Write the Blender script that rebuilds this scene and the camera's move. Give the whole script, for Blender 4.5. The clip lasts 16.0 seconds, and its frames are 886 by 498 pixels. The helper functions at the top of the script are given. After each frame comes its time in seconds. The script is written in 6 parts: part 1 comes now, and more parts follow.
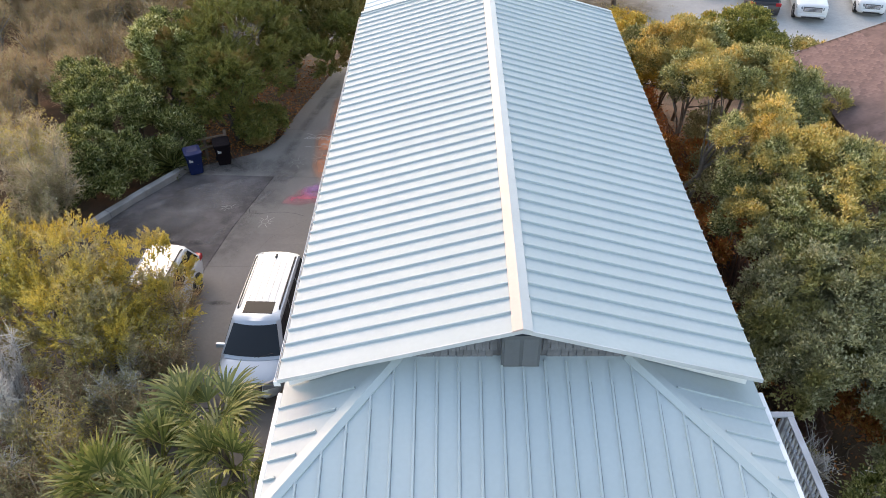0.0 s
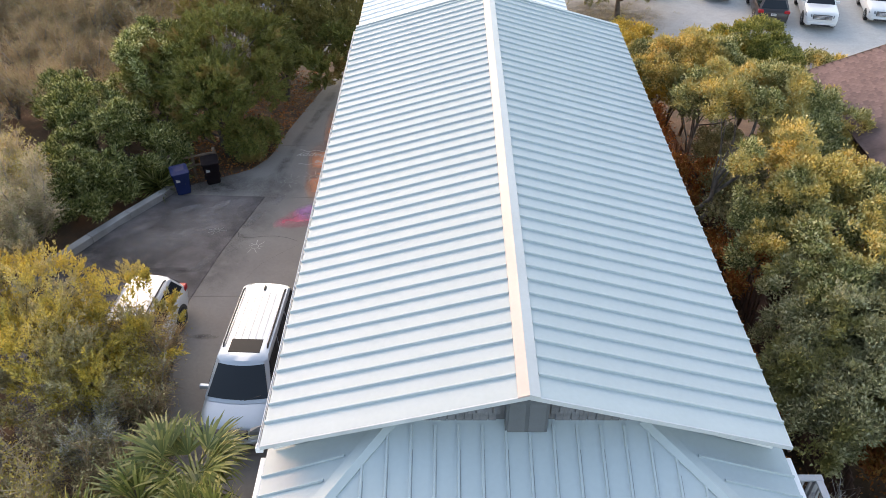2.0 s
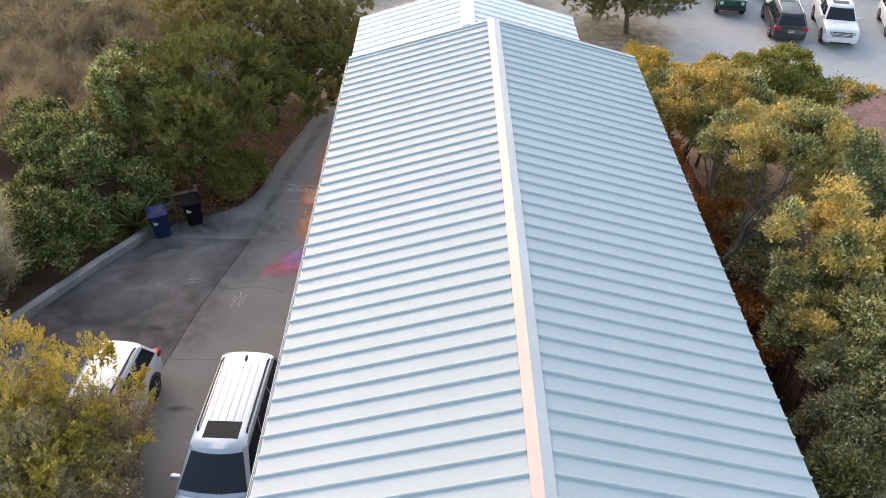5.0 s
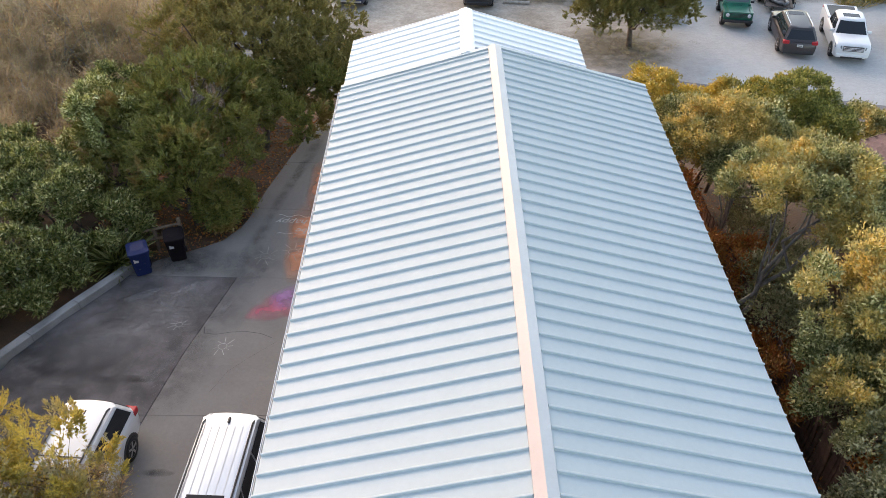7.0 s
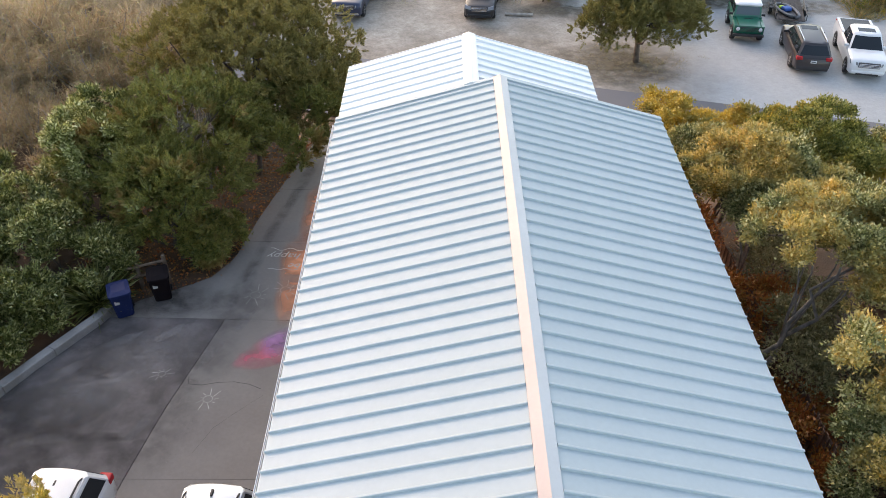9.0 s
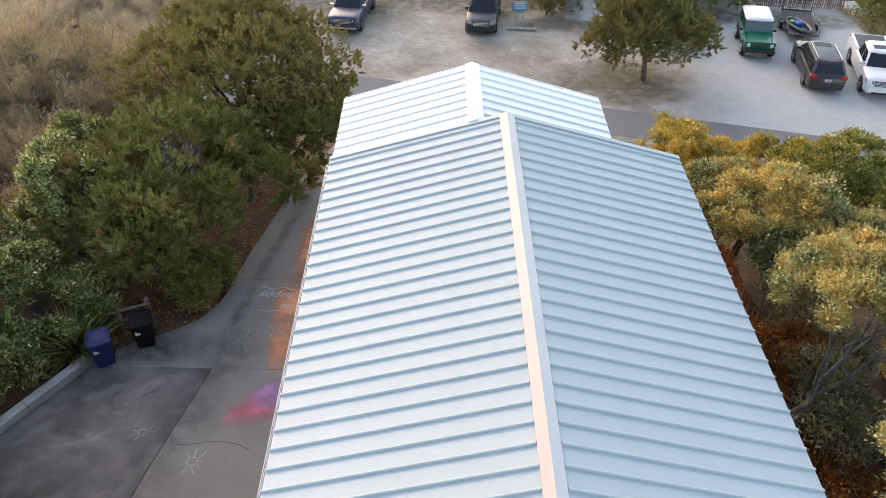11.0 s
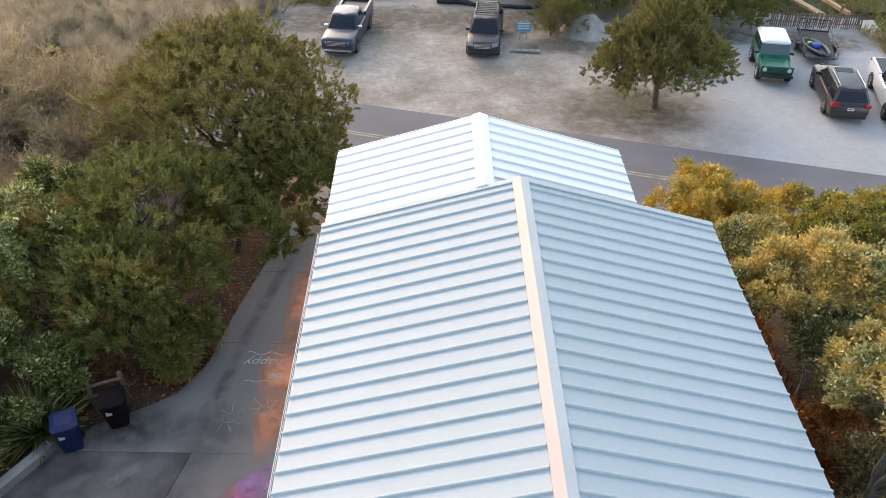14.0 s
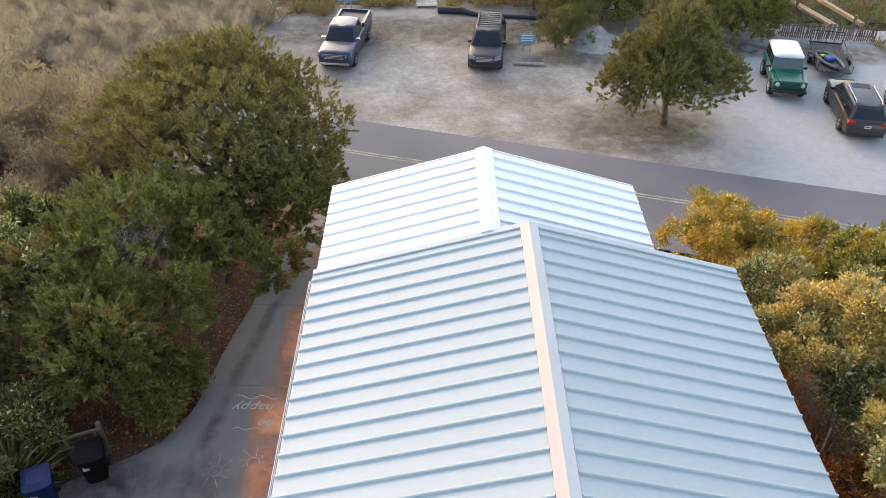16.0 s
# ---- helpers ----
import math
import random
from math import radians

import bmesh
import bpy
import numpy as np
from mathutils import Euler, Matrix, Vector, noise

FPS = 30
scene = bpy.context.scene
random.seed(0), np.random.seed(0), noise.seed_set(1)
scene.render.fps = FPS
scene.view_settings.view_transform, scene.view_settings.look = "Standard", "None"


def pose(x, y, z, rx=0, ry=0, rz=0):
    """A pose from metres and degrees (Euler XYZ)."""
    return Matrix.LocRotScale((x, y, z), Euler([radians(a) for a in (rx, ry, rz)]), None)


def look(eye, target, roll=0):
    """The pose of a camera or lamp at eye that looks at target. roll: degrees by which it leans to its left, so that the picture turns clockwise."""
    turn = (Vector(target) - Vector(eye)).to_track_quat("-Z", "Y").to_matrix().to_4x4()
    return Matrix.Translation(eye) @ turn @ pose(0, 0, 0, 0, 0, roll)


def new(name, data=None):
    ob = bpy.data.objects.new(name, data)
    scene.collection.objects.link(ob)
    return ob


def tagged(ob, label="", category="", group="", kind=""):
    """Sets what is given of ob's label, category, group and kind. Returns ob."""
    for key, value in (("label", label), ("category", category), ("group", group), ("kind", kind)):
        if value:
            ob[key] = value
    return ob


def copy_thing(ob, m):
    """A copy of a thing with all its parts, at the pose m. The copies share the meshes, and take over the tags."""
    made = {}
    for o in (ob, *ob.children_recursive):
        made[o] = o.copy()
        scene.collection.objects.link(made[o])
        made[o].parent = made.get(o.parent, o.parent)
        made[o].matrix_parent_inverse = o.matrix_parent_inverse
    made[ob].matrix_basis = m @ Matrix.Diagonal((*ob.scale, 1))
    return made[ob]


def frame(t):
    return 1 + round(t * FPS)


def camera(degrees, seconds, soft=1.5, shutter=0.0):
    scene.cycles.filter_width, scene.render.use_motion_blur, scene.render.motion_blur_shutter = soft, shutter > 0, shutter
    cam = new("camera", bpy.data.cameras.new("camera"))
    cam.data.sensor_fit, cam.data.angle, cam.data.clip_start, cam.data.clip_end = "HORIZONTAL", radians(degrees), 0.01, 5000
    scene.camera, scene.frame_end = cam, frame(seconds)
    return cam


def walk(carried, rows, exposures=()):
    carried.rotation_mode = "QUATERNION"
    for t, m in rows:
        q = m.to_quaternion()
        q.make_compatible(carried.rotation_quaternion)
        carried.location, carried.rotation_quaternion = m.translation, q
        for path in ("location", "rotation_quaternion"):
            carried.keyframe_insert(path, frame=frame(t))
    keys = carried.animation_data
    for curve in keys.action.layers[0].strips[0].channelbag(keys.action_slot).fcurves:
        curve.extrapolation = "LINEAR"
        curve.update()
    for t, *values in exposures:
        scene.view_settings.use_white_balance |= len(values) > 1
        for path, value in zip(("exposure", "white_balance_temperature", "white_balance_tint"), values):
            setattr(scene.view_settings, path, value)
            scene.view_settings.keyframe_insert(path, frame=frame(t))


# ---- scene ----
cam = camera(58.0, 16.0, soft=0.75)
PATH = [
    (0, (-1.449, -12.022, 19.002), (-1.473, -10.445, 17.771), -0.7),
    (0.5, (-1.432, -11.586, 18.99), (-1.457, -10.01, 17.758), -0.7),
    (1, (-1.426, -11.129, 18.971), (-1.451, -9.554, 17.739), -0.7),
    (1.5, (-1.446, -10.638, 18.944), (-1.469, -9.063, 17.711), -0.7),
    (2, (-1.459, -10.099, 18.923), (-1.48, -8.526, 17.688), -0.6),
    (2.5, (-1.479, -9.579, 18.9), (-1.499, -8.006, 17.665), -0.6),
    (3, (-1.526, -9.022, 18.866), (-1.544, -7.45, 17.631), -0.5),
    (3.5, (-1.545, -8.443, 18.862), (-1.562, -6.872, 17.625), -0.5),
    (4, (-1.58, -7.874, 18.852), (-1.596, -6.303, 17.615), -0.4),
    (4.2, (-1.557, -7.654, 18.857), (-1.575, -6.083, 17.619), -0.4),
    (6.5, (-1.603, -4.997, 18.919), (-1.614, -3.432, 17.675), -0.4),
    (7, (-1.665, -4.419, 18.923), (-1.672, -2.853, 17.679), -0.3),
    (7.5, (-1.678, -3.847, 18.906), (-1.686, -2.281, 17.662), -0.3),
    (8, (-1.754, -3.279, 18.921), (-1.757, -1.713, 17.676), -0.2),
    (8.5, (-1.704, -2.684, 18.905), (-1.71, -1.119, 17.661), -0.3),
    (9, (-1.754, -2.094, 18.922), (-1.758, -0.529, 17.677), -0.2),
    (11.5, (-1.868, 0.796, 18.967), (-1.868, 2.362, 17.723), -0.1),
    (12, (-1.881, 1.383, 18.977), (-1.881, 2.949, 17.734), -0.1),
    (12.5, (-1.944, 1.939, 18.989), (-1.941, 3.505, 17.746), -0.1),
    (13, (-1.997, 2.479, 18.99), (-1.991, 4.046, 17.748), -0.0),
    (13.5, (-2.048, 3.034, 18.997), (-2.041, 4.601, 17.754), -0.0),
    (14, (-2.109, 3.557, 18.999), (-2.1, 5.123, 17.755), 0.0),
    (14.5, (-2.116, 4.067, 19.01), (-2.108, 5.632, 17.765), 0.0),
    (15, (-2.168, 4.516, 18.971), (-2.157, 6.083, 17.728), 0.2),
    (15.5, (-2.162, 5.074, 18.94), (-2.152, 6.64, 17.696), 0.1),
    (16, (-2.129, 5.597, 18.934), (-2.121, 7.163, 17.69), -0.0),
]
walk(cam, [(t, look(eye, target, roll)) for t, eye, target, roll in PATH], [(0.0, 1.89, 8500, 12), (4.0, 1.84, 8500, 12), (9.0, 1.82, 8450, 12), (16.0, 1.86, 8400, 12)])
# ---- light ----
world = bpy.data.worlds.new("sky")
scene.world = world
world.use_nodes = True
wn = world.node_tree
sky = wn.nodes.new("ShaderNodeTexSky")
sky.sky_type = "NISHITA"
sky.sun_disc = False
sky.sun_elevation = radians(32)
sky.sun_rotation = radians(-25)
wn.links.new(sky.outputs[0], wn.nodes["Background"].inputs[0])
wn.nodes["Background"].inputs[1].default_value = 0.15
sun = new("sun", bpy.data.lights.new("sun", "SUN"))
sun.data.energy, sun.data.angle, sun.data.color = 0.88, radians(24), (1.0, 0.57, 0.38)
sun.matrix_world = look((-36, 32, 6.3), (0, 0, 0))

# ---- materials ----
def mat(name, base, rough=0.6, metal=0.0, var=0.15, scale=1.5, fine=30.0, bump=0.08, tint=None, per=0.0, coat=0.0):
    """A surface with two scales of variation and fine relief."""
    m = bpy.data.materials.new(name)
    m.use_nodes = True
    n, l = m.node_tree.nodes, m.node_tree.links
    bsdf = n["Principled BSDF"]
    bsdf.inputs["Roughness"].default_value, bsdf.inputs["Metallic"].default_value = rough, metal
    bsdf.inputs["Coat Weight"].default_value = coat
    tex = n.new("ShaderNodeTexCoord")
    big, small = n.new("ShaderNodeTexNoise"), n.new("ShaderNodeTexNoise")
    big.inputs["Scale"].default_value, small.inputs["Scale"].default_value = scale, fine
    big.inputs["Detail"].default_value = small.inputs["Detail"].default_value = 5
    for t in (big, small):
        l.new(tex.outputs["Object"], t.inputs["Vector"])
    ramp = n.new("ShaderNodeValToRGB")
    tint = tint or [c * (1 - 2 * var) for c in base]
    ramp.color_ramp.elements[0].position, ramp.color_ramp.elements[1].position = 0.33, 0.67
    ramp.color_ramp.elements[0].color, ramp.color_ramp.elements[1].color = (*tint, 1), (*base, 1)
    l.new(big.outputs[0], ramp.inputs[0])
    mix = n.new("ShaderNodeHueSaturation")
    mul = n.new("ShaderNodeMath")
    mul.operation = "MULTIPLY_ADD"
    mul.inputs[1].default_value, mul.inputs[2].default_value = 2 * var, 1 - var
    l.new(small.outputs[0], mul.inputs[0])
    value = mul
    if per:
        info, add = n.new("ShaderNodeObjectInfo"), n.new("ShaderNodeMath")
        add.operation = "MULTIPLY_ADD"
        add.inputs[1].default_value = per
        l.new(info.outputs["Random"], add.inputs[0])
        l.new(mul.outputs[0], add.inputs[2])
        value = add
    l.new(value.outputs[0], mix.inputs["Value"])
    l.new(ramp.outputs[0], mix.inputs["Color"])
    l.new(mix.outputs[0], bsdf.inputs["Base Color"])
    if bump:
        b = n.new("ShaderNodeBump")
        b.inputs["Strength"].default_value, b.inputs["Distance"].default_value = bump, 0.05
        l.new(small.outputs[0], b.inputs["Height"])
        l.new(b.outputs[0], bsdf.inputs["Normal"])
    return m


def leafy(name, colours, patch=None, amount=0.0, scale=0.6, through_light=0.25):
    """Foliage: each leaf takes its own shade; patch is a second set of colours laid in drifts."""
    m = bpy.data.materials.new(name)
    m.use_nodes = True
    n, l = m.node_tree.nodes, m.node_tree.links
    n.remove(n["Principled BSDF"])
    geo = n.new("ShaderNodeNewGeometry")

    def ramp(cs):
        r = n.new("ShaderNodeValToRGB")
        for i in range(len(cs) - 2):
            r.color_ramp.elements.new((i + 1) / (len(cs) - 1))
        for e, c in zip(r.color_ramp.elements, cs):
            e.color = (*c, 1)
        l.new(geo.outputs["Random Per Island"], r.inputs[0])
        return r
    colour = ramp(colours).outputs[0]
    if patch:
        tex, noi, rr, mx = n.new("ShaderNodeTexCoord"), n.new("ShaderNodeTexNoise"), n.new("ShaderNodeMapRange"), n.new("ShaderNodeMix")
        mx.data_type = "RGBA"
        noi.inputs["Scale"].default_value, noi.inputs["Detail"].default_value = scale, 3
        l.new(tex.outputs["Object"], noi.inputs["Vector"])
        rr.inputs[1].default_value, rr.inputs[2].default_value = 0.62 - amount * 0.3, 0.72 - amount * 0.3
        l.new(noi.outputs[0], rr.inputs[0])
        l.new(rr.outputs[0], mx.inputs["Factor"])
        l.new(colour, mx.inputs["A"])
        l.new(ramp(patch).outputs[0], mx.inputs["B"])
        colour = mx.outputs["Result"]
    dif, tra, mixs = n.new("ShaderNodeBsdfDiffuse"), n.new("ShaderNodeBsdfTranslucent"), n.new("ShaderNodeMixShader")
    glo, mix2 = n.new("ShaderNodeBsdfGlossy"), n.new("ShaderNodeMixShader")
    glo.inputs["Roughness"].default_value = 0.45
    mixs.inputs[0].default_value, mix2.inputs[0].default_value = through_light, 0.05
    l.new(colour, dif.inputs[0])
    l.new(colour, tra.inputs[0])
    l.new(dif.outputs[0], mixs.inputs[1])
    l.new(tra.outputs[0], mixs.inputs[2])
    l.new(mixs.outputs[0], mix2.inputs[1])
    l.new(glo.outputs[0], mix2.inputs[2])
    l.new(mix2.outputs[0], n["Material Output"].inputs[0])
    return m


def glass(name, tint, rough=0.03):
    m = mat(name, tint, rough, var=0.02, bump=0)
    m.node_tree.nodes["Principled BSDF"].inputs["Specular IOR Level"].default_value = 0.38
    return m


def dusty(name, base, cover, scale):
    """A powder on concrete, thinning out in drifts."""
    m = mat(name, base, 0.95, var=0.2, scale=2, fine=25)
    n, l = m.node_tree.nodes, m.node_tree.links
    tex, noi, mr = n.new("ShaderNodeTexCoord"), n.new("ShaderNodeTexNoise"), n.new("ShaderNodeMapRange")
    noi.inputs["Scale"].default_value, noi.inputs["Detail"].default_value = scale, 6
    mr.inputs[1].default_value, mr.inputs[2].default_value, mr.inputs[4].default_value = 0.25, 0.6, cover
    # thin towards the rim of the powder
    att, mul = n.new("ShaderNodeAttribute"), n.new("ShaderNodeMath")
    att.attribute_name = "rim"
    mul.operation = "MULTIPLY"
    l.new(tex.outputs["Object"], noi.inputs["Vector"])
    l.new(noi.outputs[0], mr.inputs[0])
    l.new(mr.outputs[0], mul.inputs[0])
    l.new(att.outputs["Fac"], mul.inputs[1])
    l.new(mul.outputs[0], n["Principled BSDF"].inputs["Alpha"])
    return m


ROOF = mat("painted_roof_metal", (0.392, 0.457, 0.479), 0.55, 0.0, var=0.05, scale=0.35, fine=9, bump=0.02, tint=(0.362, 0.427, 0.446), per=0.03)
ROOF.node_tree.nodes["Principled BSDF"].inputs["Specular IOR Level"].default_value = 0.28
ROOF_NEW = mat("white_roof_metal", (0.70, 0.735, 0.75), 0.35, 0.0, var=0.03, scale=0.4, fine=9, bump=0.02, per=0.02)
# one cap metal in two tones: low sun painted into the left flange
CAP_SUNLIT = mat("sunlit_ridge_cap_metal", (0.48, 0.40, 0.372), 0.45, 0.0, var=0.05, scale=0.6, fine=12, bump=0.02)
CAP_SHADED = mat("shaded_ridge_cap_metal", (0.46, 0.485, 0.495), 0.45, 0.0, var=0.05, scale=0.6, fine=12, bump=0.02)
TRIM = mat("white_trim", (0.78, 0.79, 0.80), 0.5, var=0.06)
# white railing paint with the shade of the trees put into its colour
DECK_WHITE_SHADED = mat("shaded_rail_white", (0.42, 0.44, 0.48), 0.6, var=0.12)
GREY_TRIM = mat("grey_trim", (0.50, 0.54, 0.57), 0.55, var=0.08)
SIDING = mat("weathered_shingle", (0.15, 0.16, 0.18), 0.85, var=0.2, scale=2, fine=35, bump=0.3, per=0.25)
VENT = mat("grey_louvre_paint", (0.10, 0.115, 0.13), 0.6, var=0.1)
MAROON = mat("dark_fascia", (0.09, 0.04, 0.035), 0.6, var=0.15)
CONCRETE = mat("stained_concrete", (0.196, 0.181, 0.167), 0.85, var=0.13, scale=0.42, fine=9, bump=0.12, tint=(0.165, 0.148, 0.138), per=0.04)
CONCRETE_DARK = mat("darkened_concrete", (0.134, 0.119, 0.118), 0.85, var=0.24, scale=1.3, fine=9, bump=0.15, tint=(0.058, 0.05, 0.05), per=0.04)
KERB = mat("pale_concrete", (0.36, 0.35, 0.34), 0.9, var=0.18, scale=0.8, fine=18, bump=0.2, tint=(0.22, 0.21, 0.2))
ASPHALT = mat("worn_asphalt", (0.185, 0.178, 0.182), 0.9, var=0.12, scale=0.25, fine=40, bump=0.12, tint=(0.14, 0.135, 0.139))
LINE = mat("faded_road_paint", (0.42, 0.38, 0.26), 0.85, var=0.25, scale=2, fine=30)
SAND = mat("sandy_ground", (0.40, 0.355, 0.305), 0.95, var=0.30, scale=0.45, fine=5.5, bump=0.6, tint=(0.235, 0.20, 0.16))
LITTER = mat("leaf_litter", (0.15, 0.085, 0.05), 0.95, var=0.35, scale=0.8, fine=22, bump=0.6, tint=(0.06, 0.042, 0.028))
WOOD = mat("weathered_wood", (0.23, 0.16, 0.115), 0.85, var=0.22, scale=3, fine=40, bump=0.3, per=0.25)
DARKWOOD = mat("grimy_deck_wood", (0.10, 0.085, 0.078), 0.85, var=0.22, scale=3, fine=40, bump=0.3, per=0.2)
FENCE = mat("brown_fence_wood", (0.17, 0.095, 0.07), 0.85, var=0.25, scale=3, fine=40, bump=0.3, per=0.35)
GREYWOOD = mat("silvered_wood", (0.42, 0.39, 0.36), 0.85, var=0.2, scale=3, fine=40, bump=0.3, per=0.2)
NEWWOOD = mat("new_timber", (0.50, 0.34, 0.20), 0.8, var=0.12, scale=3, fine=30, bump=0.2)
SHINGLE = mat("brown_asphalt_shingle", (0.165, 0.105, 0.098), 0.9, var=0.2, scale=1.2, fine=50, bump=0.3, per=0.45)
BARK = mat("grey_brown_bark", (0.16, 0.125, 0.10), 0.95, var=0.3, scale=4, fine=30, bump=0.5)
PALEBARK = mat("pale_bare_wood", (0.36, 0.33, 0.31), 0.9, var=0.25, scale=4, fine=30, bump=0.4)
RUBBER = mat("tyre_rubber", (0.022, 0.022, 0.024), 0.85, var=0.2, bump=0.1)
BLACK = mat("black_plastic", (0.025, 0.025, 0.028), 0.5, var=0.1)
ALLOY = mat("alloy_rim", (0.45, 0.45, 0.47), 0.3, 0.8, var=0.1, bump=0)
CHROME = mat("bright_chrome", (0.75, 0.75, 0.76), 0.15, 1.0, var=0.04, bump=0)
GLASS = glass("dark_car_glass", (0.014, 0.019, 0.024), 0.04)
TINTED = mat("tinted_roof_glass", (0.012, 0.014, 0.018), 0.12, var=0.02, bump=0)
TINTED.node_tree.nodes["Principled BSDF"].inputs["Specular IOR Level"].default_value = 0.15
LAMP = glass("headlamp_lens", (0.20, 0.215, 0.235), 0.08)
# car glass with a sky reflection painted in as a paler blue base
SKY_SCREEN = glass("sky_tinted_screen_glass", (0.07, 0.10, 0.115), 0.05)
BRIGHTLAMP = mat("white_lamp_glass", (0.62, 0.64, 0.66), 0.2, var=0.03, bump=0)
REDLAMP = glass("tail_lamp_red", (0.42, 0.015, 0.02), 0.15)
AMBER = mat("plate_white", (0.6, 0.6, 0.6), 0.5, var=0.1)
P_SILVER = mat("silver_car_paint", (0.50, 0.55, 0.60), 0.28, 0.35, var=0.03, bump=0, coat=0.6)
P_WHITE = mat("white_car_paint", (0.66, 0.675, 0.69), 0.3, 0.0, var=0.03, bump=0, coat=0.6)
P_GREY = mat("navy_car_paint", (0.026, 0.036, 0.075), 0.32, 0.1, var=0.05, bump=0, coat=0.3)
P_BLACK = mat("charcoal_car_paint", (0.02, 0.022, 0.028), 0.4, 0.1, var=0.05, bump=0, coat=0.1)
P_GREEN = mat("green_car_paint", (0.002, 0.115, 0.072), 0.3, 0.0, var=0.05, bump=0, coat=0.15)
P_BROWN = mat("bronze_grey_car_paint", (0.034, 0.029, 0.032), 0.34, 0.1, var=0.05, bump=0, coat=0.15)
BIN_BLUE = mat("blue_plastic", (0.012, 0.026, 0.10), 0.6, var=0.12)
BIN_BLUE.node_tree.nodes["Principled BSDF"].inputs["Specular IOR Level"].default_value = 0.2
BIN_DARK = mat("dark_plastic", (0.016, 0.012, 0.014), 0.65, var=0.15)
BIN_DARK.node_tree.nodes["Principled BSDF"].inputs["Specular IOR Level"].default_value = 0.06
SIGNBLUE = mat("sign_blue_paint", (0.14, 0.33, 0.44), 0.6, var=0.08)
ROPE = mat("blue_tarp", (0.02, 0.12, 0.42), 0.6, var=0.2)
LIME = mat("lime_plastic", (0.35, 0.55, 0.05), 0.6, var=0.1)
WATER = mat("marsh_water", (0.10, 0.115, 0.13), 0.12, var=0.2, scale=0.5, fine=6, bump=0.1)
CHALK = mat("white_chalk", (0.52, 0.51, 0.47), 0.95, var=0.2)
SCUFF = dusty("pale_scuffing", (0.42, 0.40, 0.395), 0.34, 6.5)
PINK = dusty("pink_powder", (0.80, 0.19, 0.26), 0.9, 1.4)
VIOLET = dusty("violet_powder", (0.56, 0.28, 0.55), 0.9, 1.4)
ORANGE_TINT = dusty("orange_tint", (0.85, 0.33, 0.17), 1.0, 0.8)
DARK_FILM = dusty("thin_dark_film", (0.075, 0.068, 0.068), 0.32, 2.2)
DARK_BLOTCH = dusty("dark_blotching", (0.06, 0.054, 0.054), 0.68, 1.5)

L_YELLOW = leafy("olive_gold_leaves", [(0.36, 0.30, 0.07), (0.54, 0.43, 0.095), (0.74, 0.55, 0.115), (0.44, 0.38, 0.13)], [(0.31, 0.275, 0.13), (0.42, 0.36, 0.20), (0.52, 0.44, 0.27)], 0.45, 0.7)
L_OLIVE = leafy("grey_olive_leaves", [(0.257, 0.239, 0.111), (0.378, 0.333, 0.169), (0.499, 0.426, 0.234), (0.297, 0.279, 0.117)], [(0.540, 0.412, 0.260), (0.419, 0.346, 0.215)], 0.35)
L_GREEN = leafy("glossy_green_leaves", [(0.06, 0.073, 0.017), (0.127, 0.146, 0.035), (0.24, 0.255, 0.07), (0.53, 0.52, 0.26)])
L_PALEGREEN = leafy("pale_tipped_leaves", [(0.10, 0.115, 0.028), (0.20, 0.215, 0.06), (0.38, 0.39, 0.14), (0.68, 0.66, 0.37)])
# gold drifts: yellow new growth together with low sunlight painted into the leaves
L_OAK = leafy("gold_sunlit_leaves", [(0.10, 0.113, 0.034), (0.19, 0.20, 0.067), (0.36, 0.355, 0.14), (0.68, 0.63, 0.35)], [(0.72, 0.49, 0.105), (0.84, 0.64, 0.27), (0.54, 0.40, 0.10), (0.30, 0.265, 0.075)], 0.48, 0.5)
L_OAKGREEN = leafy("green_gold_leaves", [(0.09, 0.11, 0.025), (0.17, 0.185, 0.04), (0.30, 0.29, 0.07), (0.48, 0.42, 0.12)], [(0.56, 0.40, 0.06), (0.42, 0.33, 0.06)], 0.25, 0.6)
L_GREYGREEN = leafy("silver_green_leaves", [(0.17, 0.17, 0.07), (0.31, 0.30, 0.155), (0.54, 0.51, 0.32), (0.25, 0.235, 0.09)], [(0.32, 0.285, 0.10), (0.25, 0.235, 0.08)], 0.35)
L_CEDAR = leafy("cedar_needles", [(0.095, 0.115, 0.03), (0.175, 0.19, 0.045), (0.285, 0.275, 0.07), (0.245, 0.195, 0.058)], [(0.32, 0.19, 0.06), (0.235, 0.17, 0.053)], 0.26, 0.5, 0.1)
L_CEDAR2 = leafy("brown_green_needles", [(0.165, 0.155, 0.048), (0.27, 0.23, 0.068), (0.38, 0.305, 0.095), (0.32, 0.235, 0.085)], None, 0, 0.5, 0.1)
L_JUNIPER = leafy("lot_juniper_needles", [(0.14, 0.145, 0.045), (0.23, 0.215, 0.066), (0.33, 0.285, 0.09), (0.27, 0.21, 0.075)], None, 0, 0.5, 0.15)
L_GOLD = leafy("golden_shrub_leaves", [(0.46, 0.31, 0.05), (0.60, 0.42, 0.07), (0.42, 0.32, 0.07), (0.68, 0.50, 0.12)], [(0.24, 0.23, 0.065), (0.36, 0.30, 0.075)], 0.35)
L_PALM = leafy("palm_blades", [(0.085, 0.11, 0.025), (0.15, 0.17, 0.04), (0.24, 0.24, 0.062), (0.42, 0.36, 0.13)])
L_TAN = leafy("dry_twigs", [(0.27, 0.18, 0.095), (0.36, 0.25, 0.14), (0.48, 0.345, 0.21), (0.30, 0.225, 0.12)])
